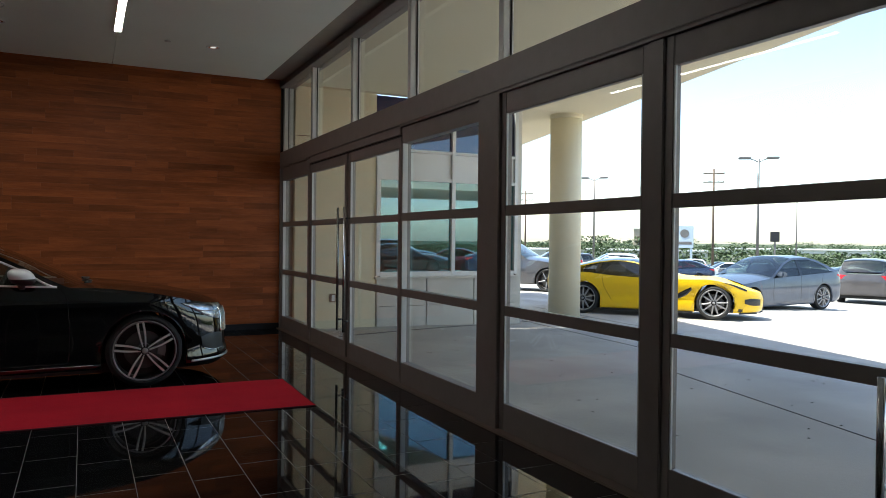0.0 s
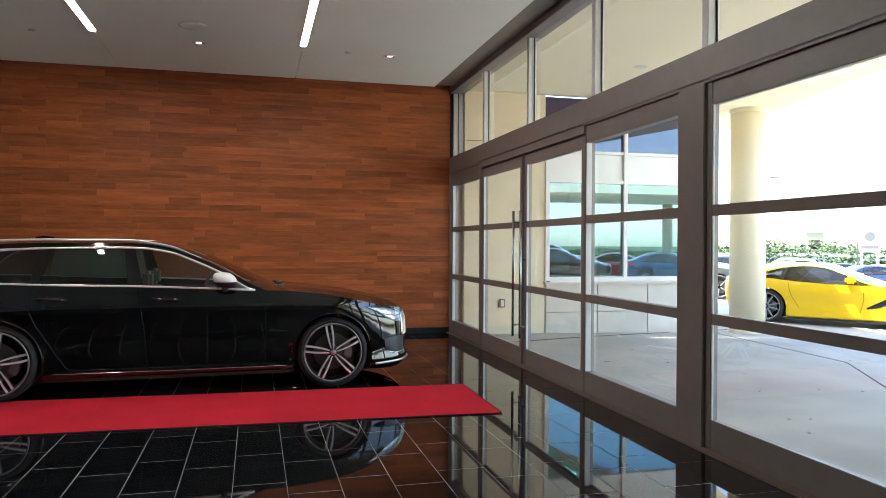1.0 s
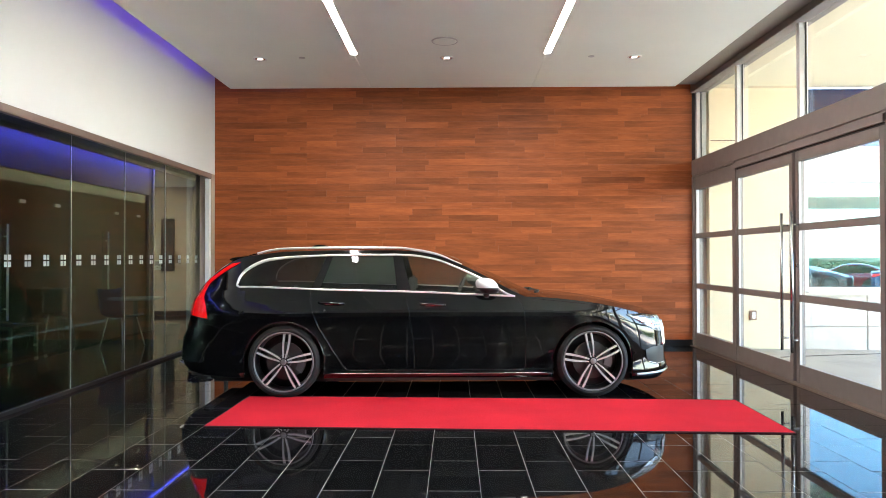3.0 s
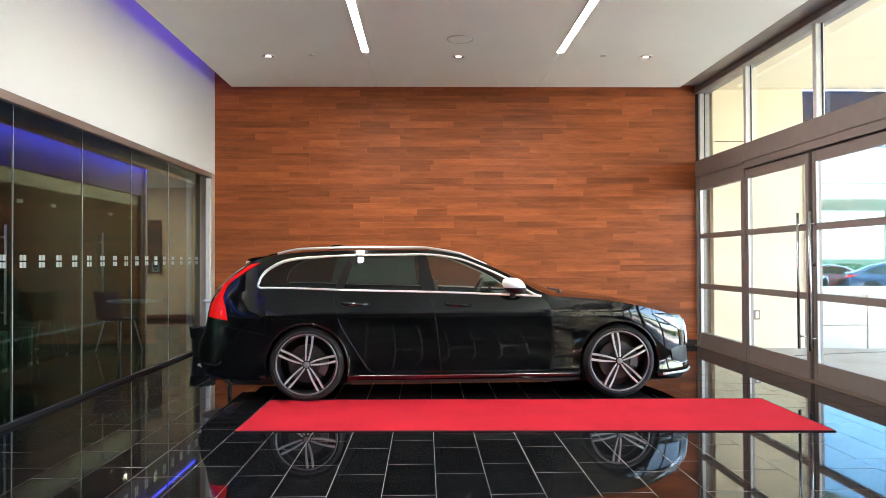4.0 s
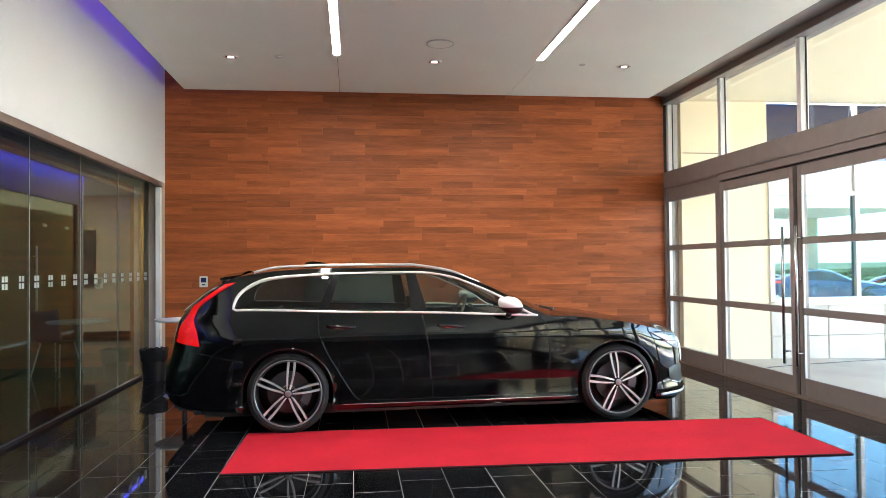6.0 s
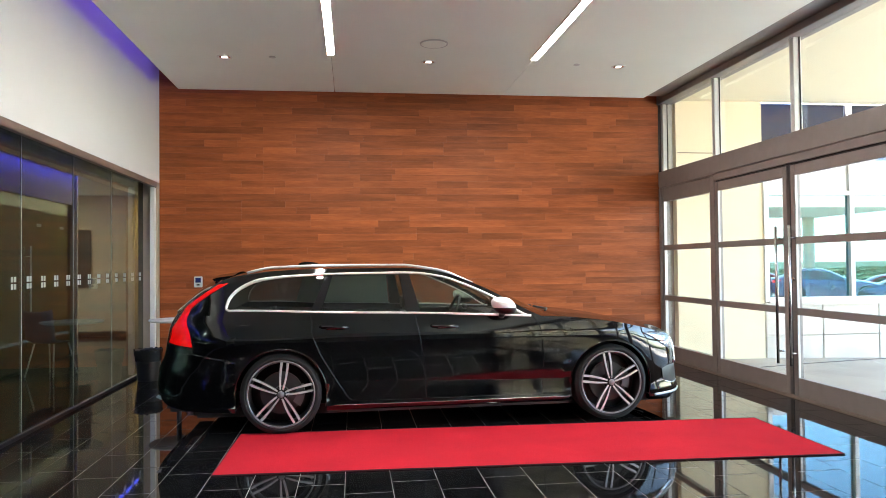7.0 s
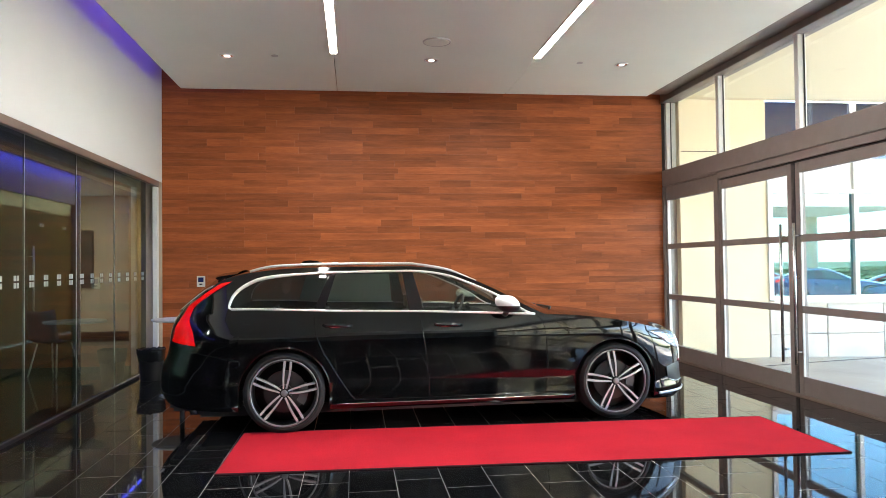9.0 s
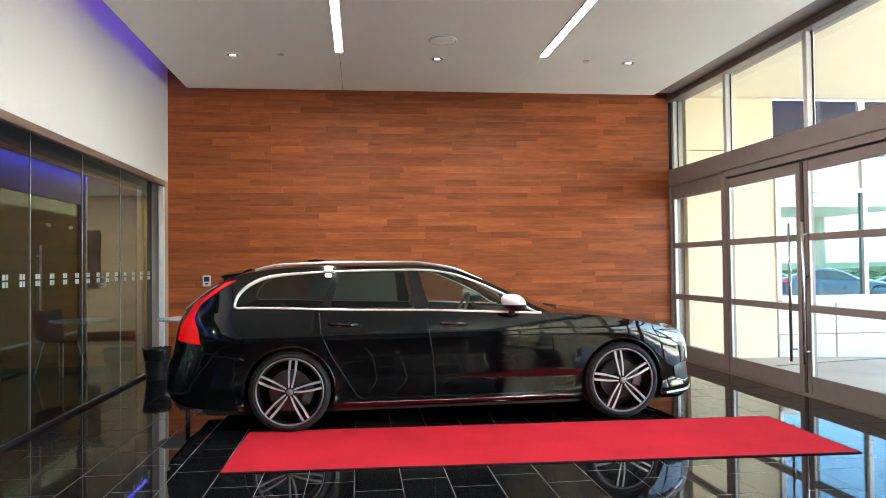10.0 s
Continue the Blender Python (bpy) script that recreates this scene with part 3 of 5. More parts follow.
def desk(x, y):
    d = thing("office_desk", "grey office desk with panel legs", "desk", pose(x, y, 0), "office desks")
    part("desktop", box(-0.4, 0.4, -0.8, 0.8, 0.71, 0.74, 0.004), WHITE, d)
    for s in (-1, 1):
        part("leg", box(-0.35, 0.35, s * 0.76 - 0.02, s * 0.76 + 0.02, 0, 0.71, 0.003), TAUPE, d)


desk(-8.6, 8.0), desk(-8.6, 5.4)


def round_table(x, y, r=0.36, h=0.78):
    t = thing("round_table", "round white pedestal table with a steel base", "table", pose(x, y, 0))
    part("tabletop", lathe([(0, h - 0.03), (r - 0.02, h - 0.03), (r, h - 0.015), (r - 0.004, h - 0.002), (0, h)], 48), WHITE, t, smooth=False)
    part("column", lathe([(0.03, 0.02), (0.03, h - 0.03)], 20), BLACK, t, smooth=True)
    part("base", lathe([(0, 0.0), (0.25, 0.0), (0.25, 0.012), (0.05, 0.03), (0, 0.03)], 40), STEEL, t)


round_table(-4.2, 10.0)

low_table = thing("coffee_table", "low dark coffee table with a bright metal edge", "table", pose(-7.45, 9.85, 0))
part("tabletop", box(-0.55, 0.55, -0.35, 0.35, 0.385, 0.41, 0.004), BLACK, low_table)
part("edge_band", box(-0.56, 0.56, -0.36, -0.351, 0.38, 0.415), TRIM, low_table, "bright metal edge")
for sx in (-1, 1):
    for sy in (-1, 1):
        part("leg", box(sx * 0.5 - 0.02, sx * 0.5 + 0.02, sy * 0.3 - 0.02, sy * 0.3 + 0.02, 0, 0.385), TRIM, low_table)

bin_ = thing("waste_bin", "black round waste bin with a plastic liner", "bin", pose(-4.60, 10.12, 0))
part("bucket", lathe([(0, 0.0), (0.125, 0.0), (0.13, 0.01), (0.158, 0.37), (0.166, 0.385), (0.16, 0.392), (0.15, 0.38), (0.12, 0.03), (0, 0.02)], 36), BLACK, bin_, smooth=True)
rows = []
rng = random.Random(5)
for z, r in ((0.25, 0.154), (0.31, 0.162), (0.36, 0.168), (0.395, 0.173), (0.40, 0.165), (0.36, 0.148), (0.2, 0.138)):
    rows.append([((r + rng.uniform(-0.004, 0.005)) * math.cos(a), (r + rng.uniform(-0.004, 0.005)) * math.sin(a), z + rng.uniform(-0.015, 0.012)) for a in np.linspace(0, 2 * math.pi, 41)[:-1]])
part("liner", grid_mesh(rows, loop=True), BAG, bin_, "crumpled black plastic liner", smooth=True)

panel = thing("wall_control", "small white wall control panel with a blue screen", "control panel", pose(-4.144, WALL_Y, 1.222))
part("body", box(-0.055, 0.055, -0.025, 0.0, -0.075, 0.075, 0.006), WHITE, panel)
part("screen", box(-0.036, 0.036, -0.028, -0.024, -0.01, 0.055, 0.001), SCREEN, panel, "dark blue screen")
part("button", box(-0.02, 0.02, -0.028, -0.024, -0.05, -0.03, 0.001), BLACK, panel)

# ---- red carpet ----
CX = [(-3.002, 5.674), (1.545, 5.49), (1.574, 6.745), (-2.985, 6.89)]
carpet = thing("red_carpet", "long red carpet runner with a dark bound edge", "carpet")
rows = []
for j in range(25):
    v = j / 24
    row = []
    for i in range(91):
        u = i / 90
        a, b = Vector((*CX[0], 0)).lerp(Vector((*CX[1], 0)), u), Vector((*CX[3], 0)).lerp(Vector((*CX[2], 0)), u)
        p = a.lerp(b, v)
        p.z = 0.009 + 0.0016 * noise.noise(Vector((p.x * 1.7, p.y * 2.1, 0.3))) + 0.001 * noise.noise(Vector((p.x * 6, p.y * 6, 2)))
        row.append(p)
    rows.append(row)
part("carpet_surface", grid_mesh(rows), CARPET, carpet, smooth=True)
edge = [Vector((*CX[k], 0.005)) for k in range(4)]
bm = bmesh.new()
for a, b in zip(edge, edge[1:] + edge[:1]):
    tube([a, b], 0.006, 8, bm=bm)
part("bound_edge", bm, BINDING, carpet, "dark bound edge")


# ---- cars ----
def spoke_mesh(r0, r1, w0, w1, lean, depth, off0, off1):
    """A tapered blade from the hub to the rim, facing -y."""
    bm = bmesh.new()
    prev = None
    for k in range(7):
        t = k / 6
        r = r0 + (r1 - r0) * t
        w = w0 + (w1 - w0) * t
        c = off0 + (off1 - off0) * t + lean * math.sin(t * math.pi) * 0.01
        y = -depth + 0.022 * (1 - t) ** 2 * 0.5 + 0.010 * t
        ring = [bm.verts.new(p) for p in ((c - w / 2, y + 0.035, r), (c - w / 2, y + 0.004, r), (c - w * 0.36, y, r), (c + w * 0.36, y, r), (c + w / 2, y + 0.004, r), (c + w / 2, y + 0.035, r))]
        if prev:
            for j in range(6):
                f = bm.faces.new((prev[j], prev[(j + 1) % 6], ring[(j + 1) % 6], ring[j]))
                f.material_index = 0 if j in (1, 2, 3) else 1
        else:
            bm.faces.new(ring).material_index = 1
        prev = ring
    bm.faces.new(prev).material_index = 1
    bmesh.ops.recalc_face_normals(bm, faces=bm.faces)
    return bm


RIM_D = material("graphite_wheel", (0.035, 0.035, 0.037), 0.3, 0.6)
CALIPER = material("caliper_grey", (0.16, 0.16, 0.165), 0.45, 0.3)
RIM_L = material("grey_rim_edge", (0.30, 0.30, 0.31), 0.35, 0.6)
WHEEL_MESHES = {}


def wheel(parent, x, y, R, turn, style, spin=0.0):
    """A wheel with its face towards -y (turned round for the far side)."""
    key = (round(R, 3), style)
    if key not in WHEEL_MESHES:
        rim = R * (0.825 if style == "twin" else 0.80)
        w = 0.235
        tyre = lathe([(rim + 0.002, 0.012), (rim + 0.012, 0.0), (rim + 0.03, -0.004), (R - 0.03, 0.0), (R - 0.010, 0.014), (R, 0.035), (R, w - 0.035), (R - 0.012, w - 0.012), (R - 0.04, w), (rim, w - 0.02)], 72, "y", closed=True)
        for a in (0.075, 0.117, 0.16):
            lathe([(R + 0.0005, a - 0.004), (R - 0.004, a - 0.003), (R - 0.004, a + 0.003), (R + 0.0005, a + 0.004)], 72, "y", bm=tyre, cap=False)
        barrel = lathe([(rim + 0.004, 0.004), (rim - 0.004, 0.0), (rim - 0.012, 0.004), (rim - 0.018, 0.03), (rim - 0.03, 0.10), (rim - 0.02, 0.2), (rim, 0.21)], 72, "y", cap=False)
        lip = lathe([(rim + 0.004, 0.001), (rim - 0.002, -0.003), (rim - 0.010, -0.001), (rim - 0.012, 0.006), (rim, 0.008)], 72, "y", closed=True)
        hub = lathe([(0.0, -0.004), (0.028, -0.003), (0.031, 0.002), (0.042, 0.010), (0.062, 0.03), (0.066, 0.08), (0, 0.08)], 40, "y")
        cap = lathe([(0.0, -0.010), (0.022, -0.009), (0.028, -0.004), (0.028, 0.0)], 32, "y")
        disc = lathe([(0.06, 0.085), (R * 0.52, 0.085), (R * 0.52, 0.11), (0.06, 0.11)], 56, "y", closed=True)
        cal = prism([(R * 0.5 * math.cos(a) * s, R * 0.5 * math.sin(a) * s) for s, aa in ((0.72, (-0.5, -0.25, 0.0, 0.25, 0.5)), (1.14, (0.5, 0.25, 0.0, -0.25, -0.5))) for a in aa], 0.06, 0.13)
        nut = lathe([(0.0, 0.0), (0.009, 0.0), (0.0105, 0.012)], 6, "y")
        back = lathe([(rim - 0.02, 0.15), (0.0, 0.15)], 40, "y")
        m = dict(tyre=tyre, barrel=barrel, lip=lip, hub=hub, cap=cap, disc=disc, caliper=cal, nut=nut, back=back)
        if style == "twin":
            m["a"] = spoke_mesh(0.035, rim - 0.004, 0.012, 0.023, -0.6, 0.004, -0.012, -0.031)
            m["b"] = spoke_mesh(0.035, rim - 0.004, 0.015, 0.021, 0.8, 0.004, 0.010, 0.019)
        else:
            m["a"] = spoke_mesh(0.05, rim - 0.006, 0.034, 0.026, 0, 0.004, 0.0, 0.016)
            m["b"] = spoke_mesh(0.05, rim - 0.006, 0.034, 0.026, 0, 0.004, 0.0, -0.016)
        for k, b in m.items():
            me = bpy.data.meshes.new(k)
            b.to_mesh(me), b.free()
            me.polygons.foreach_set("use_smooth", [k in ("tyre", "barrel", "lip", "cap")] * len(me.polygons))
            m[k] = me
        for k, mt in dict(tyre=[RUBBER], barrel=[RIM_D if style == "twin" else SATIN], lip=[RIM_L], hub=[RIM_D], cap=[RIM_L], disc=[DISC], caliper=[CALIPER], nut=[RIM_D], back=[BLACK]).items():
            for one in mt:
                m[k].materials.append(one)
        for k in "ab":
            m[k].materials.append(CHROME_SOFT if style == "twin" else RIM_L), m[k].materials.append(RIM_D if style == "twin" else RIM_L)
        WHEEL_MESHES[key] = m
    m = WHEEL_MESHES[key]
    w = new("wheel")
    w.parent = parent
    w.matrix_basis = pose(x, y, R, 0, 0, turn) @ pose(0, 0, 0, 0, spin, 0)
    w.empty_display_size = 0.1
    if style == "far":
        part("tyre", m["tyre"], None, w), part("rim", m["disc"], None, w), part("inner_shield", m["back"], None, w)
        for k in range(5):
            part("spoke", m["a"], None, w, m=pose(0, 0, 0, 0, 72 * k, 0))
        return w
    for name in ("tyre", "barrel", "lip", "hub", "cap", "disc", "caliper", "back"):
        part({"barrel": "rim", "lip": "rim_lip", "cap": "hub_cap", "disc": "brake_disc", "caliper": "brake_caliper", "back": "inner_shield"}.get(name, name), m[name], None, w)
    for k in range(5):
        t = pose(0, 0, 0, 0, 72 * k, 0)
        part("spoke", m["a"], None, w, m=t), part("spoke", m["b"], None, w, m=t if style == "twin" else pose(0, 0, 0, 0, 72 * k + 36, 0))
        a = radians(72 * k + 36)
        part("wheel_nut", m["nut"], None, w, m=pose(0.048 * math.sin(a), 0.0, 0.048 * math.cos(a)))
    return w


CHROME_SOFT = material("machined_alloy", (0.68, 0.68, 0.69), 0.34, 0.5, var=0.03, scale=30)
# Lighter than the black wagon: its gaps' edge highlight is in this colour.
SHUT = material("panel_gap", (0.022, 0.022, 0.024), 0.25, coat=0.5)
HEADLAMP = material("headlamp_reflector", (0.52, 0.55, 0.60), 0.2, 0.7, var=0.45, scale=28)
INTERIOR = material("dark_trim", (0.02, 0.02, 0.02), 0.7)


def make_car(name, label, S, m, group=""):
    car = thing(name, label, "car", m, group)
    W, wb, R = S["w"], S["wb"], S["R"]
    Ra, q = S.get("Ra", R + 0.036), S["q"]
    xf, xr, xsf, xsr = S["xf"], S["xr"], S["xsf"], S["xsr"]
    nf, nr = (n if callable(n) else (lambda z, n=n: n) for n in (S["nf"], S["nr"]))
    edge, centre, sill = S["edge"], S["centre"], S["sill"]
    paint = S["paint"]
    glass_a, glass_b = S.get("glass", (CARGLASS, CARGLASS_D))

    haunch = S.get("haunch", lambda x, z: 0.0)

    def side_y(x, z):
        y = W * q(z) + haunch(x, z)
        if x > xsf:
            k = nf(z)
            y *= max(0.0, 1 - min(1.0, (x - xsf) / (xf(z) - xsf)) ** k) ** (1 / k)
        elif x < xsr:
            k = nr(z)
            y *= max(0.0, 1 - min(1.0, (xsr - x) / (xsr - xr(z))) ** k) ** (1 / k)
        return y

    def at(x0, z):
        """A station, given by its x at bumper height, taken to the height z."""
        x = x0
        if x0 > xsf:
            x = xsf + (xf(z) - xsf) * (x0 - xsf) / (xf(0.5) - xsf)
        elif x0 < xsr:
            x = xsr - (xsr - xr(z)) * (xsr - x0) / (xsr - xr(0.5))
        return x, side_y(x, z)

    def bottom(x):
        for c in (0.0, wb):
            if abs(x - c) <= Ra:
                return max(sill(x), R + math.sqrt(max(0.0, Ra * Ra - (x - c) ** 2)))
        return sill(x)

    st = set(np.linspace(xsr, xsf, 44).tolist())
    for c in (0.0, wb):
        st = {x for x in st if abs(x - c) > Ra + 0.015}
        st |= {c + Ra * math.sin(a) for a in np.linspace(-math.pi / 2, math.pi / 2, 33)} | {c - Ra - 0.0008, c + Ra + 0.0008}
    for a in np.linspace(0.02, math.pi / 2, 26):
        x = xsf + (xf(0.5) - xsf) * math.sin(a) ** (2 / nf(0.5))
        if abs(x - wb) > Ra + 0.002:
            st.add(x)
        x = xsr - (xsr - xr(0.5)) * math.sin(a) ** (2 / nr(0.5))
        if abs(x) > Ra + 0.002:
            st.add(x)
    st = sorted(st)
    bm = bmesh.new()
    for sgn in (-1, 1):
        rows = []
        for x0 in st:
            b, e = bottom(x0), edge(x0)
            rows.append([(lambda p, z: (p[0], sgn * p[1], z))(at(x0, z), z) for z in (b + (e - b) * v for v in np.linspace(0, 1, 22))])
        grid_mesh(rows, bm)
        # the inward return of the panel's lower edge
        grid_mesh([[(r[0][0], r[0][1], r[0][2]), (r[0][0], r[0][1] - sgn * min(0.05, abs(r[0][1])), r[0][2] + 0.004)] for r in rows], bm)
    bmesh.ops.remove_doubles(bm, verts=bm.verts, dist=0.0004)
    bmesh.ops.recalc_face_normals(bm, faces=bm.faces)
    part("body", bm, paint, car, smooth=True)

    swell = S.get("swell", lambda s: 1 - s ** 2.4)

    def deck(nm, stations):
        rows = []
        for x0 in stations:
            e = edge(x0)
            x, y = at(x0, e)
            rows.append([(x, y * s, e + (centre(x0) - e) * swell(abs(s))) for s in np.linspace(-1, 1, 25)])
        bm = grid_mesh(rows)
        bmesh.ops.recalc_face_normals(bm, faces=bm.faces)
        if bm.faces and sum(f.normal.z for f in bm.faces) < 0:
            bmesh.ops.reverse_faces(bm, faces=bm.faces)
        part(nm, bm, paint, car, smooth=True)

    deck("bonnet", [x for x in st if x >= S["cowl"]])
    deck("tail_deck", [x for x in st if x <= S["tail"]])

    # greenhouse
    U, zd, rc, tum = S["U"], S["dlo"], S["roof"], S["tum"]

    def gy(x, z):
        e = edge(x)
        return side_y(x, min(z, e)) - tum * max(0.0, z - e) - 0.10 * max(0.0, z - e) ** 2

    def side_patch(nm, mat, xa, xb, zb, zt, nx=24, nt=8, off=0.0, lab="", shadow=True, both=True):
        for sgn in (-1, 1) if both else (-1,):
            rows = []
            for j in range(nt + 1):
                t = j / nt
                row = []
                for i in range(nx + 1):
                    x = xa(t) + (xb(t) - xa(t)) * i / nx
                    z = zb(x) + (zt(x) - zb(x)) * t
                    row.append((x, sgn * (gy(x, z) + off), z))
                rows.append(row)
            bm = grid_mesh(rows)
            bmesh.ops.recalc_face_normals(bm, faces=bm.faces)
            part(nm, bm, mat, car, lab, smooth=True, shadow=shadow)

    line = lambda lo, hi: (lambda t: lo + (hi - lo) * t)  # noqa: E731
    x0, x1 = S["U_range"]
    side_patch("side_frame", paint, line(x0, x0), line(x1, x1), lambda x: min(zd(x), U(x) - 0.002), U, 90, 4)
    for k, (a, b, dark) in enumerate(S["windows"]):
        side_patch("side_window", glass_b if dark else glass_a, line(*a), line(*b), lambda x: edge(x) + 0.004, lambda x: max(zd(x), edge(x) + 0.005), 24, 8, -0.012, shadow=False)
    for a, b in S["pillars"]:
        side_patch("pillar", GLOSS_B, line(*a), line(*b), lambda x: edge(x) - 0.004, lambda x: max(zd(x), edge(x)) + 0.004, 6, 8, -0.004)

    def cross(nm, mat, xs, bulge=0.0, lab="", shadow=True, width=1.0):
        rows = []
        for x in xs:
            u, y = U(x), gy(x, U(x)) * width
            rows.append([(x + bulge * (1 - s * s), y * s, u + (rc(x) - u) * (1 - abs(s) ** 2.6)) for s in np.linspace(-1, 1, 29)])
        bm = grid_mesh(rows)
        bmesh.ops.recalc_face_normals(bm, faces=bm.faces)
        if sum(f.normal.z for f in bm.faces) < 0:
            bmesh.ops.reverse_faces(bm, faces=bm.faces)
        part(nm, bm, mat, car, lab, smooth=True, shadow=shadow)

    ra, rb, ws = S["roof_range"]
    cross("roof", S.get("roof_mat", paint), np.linspace(ra, rb, 40))
    cross("windscreen", glass_a, np.linspace(rb, ws, 24), shadow=False)
    cross("rear_window", S.get("rear_glass", CARGLASS_D), np.linspace(S["tail_x"], ra, 16), S.get("bulge", -0.05), shadow=False)

    # inside and underneath
    part("underbody", box(-0.75, wb + 0.55, -W * 0.78, W * 0.78, S["under"], S["under"] + 0.12, 0.03), INTERIOR, car)
    part("cabin_tub", box(S["cab"][0], S["cab"][1], -W * 0.80, W * 0.80, 0.35, edge(1.2) - 0.2, 0.03), INTERIOR, car)
    for c in (0.0, wb):
        for sgn in (-1, 1):
            rows = [[(c + (Ra + 0.012) * math.sin(a), sgn * y, R + (Ra + 0.012) * math.cos(a)) for y in (W * 0.965, W * 0.6)] for a in np.linspace(-1.9, 1.9, 24)]
            part("arch_liner", grid_mesh(rows), BLACK, car)
            wheel(car, c, sgn * S["hub"], R, 0 if sgn < 0 else 180, S["style"], S["spin"][0 if c == 0.0 else 1])
    for rows, mat, nm in ((S.get("head"), S.get("head_mat", HEADLAMP), "headlamp"), (S.get("rear_lamp"), REDLENS, "tail_lamp"), (S.get("vent"), GLOSS_B, "side_vent")):
        if rows:
            for sgn in (-1, 1):
                part(nm, strip(rows, 0.004, sgn, gy), mat, car, smooth=True)
    if S.get("door"):
        for pts in S["door"]:
            for sgn in (-1, 1):
                part("panel_gap", tube(polyline(side_y, pts, 0.0, sgn), 0.004, 6), SHUT, car)
        for sgn in (-1, 1):
            xm, zm = S["mirror"]
            part("door_mirror", box(xm - 0.09, xm + 0.09, *sorted((sgn * (W - 0.06), sgn * (W + 0.14))), zm - 0.01, zm + 0.13, 0.035), paint, car)
    return car, side_y, gy, at


def polyline(side, pts, off=0.0, sgn=-1, dense=6):
    out = []
    for (xa, za), (xb, zb) in zip(pts, pts[1:]):
        for k in range(dense):
            t = k / dense
            x, z = xa + (xb - xa) * t, za + (zb - za) * t
            out.append((x, sgn * (side(x, z) + off), z))
    x, z = pts[-1]
    out.append((x, sgn * (side(x, z) + off), z))
    return out


def headrest_seat(car, x, y, mat, high):
    bm = box(x - 0.26, x + 0.26, y - 0.25, y + 0.25, 0.42, 0.60, 0.05)
    part("seat", bm, mat, car)
    bm = bmesh.new()
    rows = []
    for k in range(9):
        t = k / 8
        cx, cz = x - 0.26 - 0.16 * t, 0.55 + (high - 0.70) * t
        wide = 0.25 * (1 - 0.25 * t**3)
        rows.append([(cx + 0.06 * math.cos(a), y + wide * math.sin(a) * (1.0 if abs(math.sin(a)) < 0.9 else 0.97), cz) for a in np.linspace(0, 2 * math.pi, 17)[:-1]])
    grid_mesh(rows, bm, loop=True)
    bm.faces.new(bm.verts[-16:])
    part("seat_back", bm, mat, car, smooth=True)
    part("headrest", box(x - 0.47, x - 0.38, y - 0.13, y + 0.13, high - 0.14, high + 0.03, 0.03), mat, car)


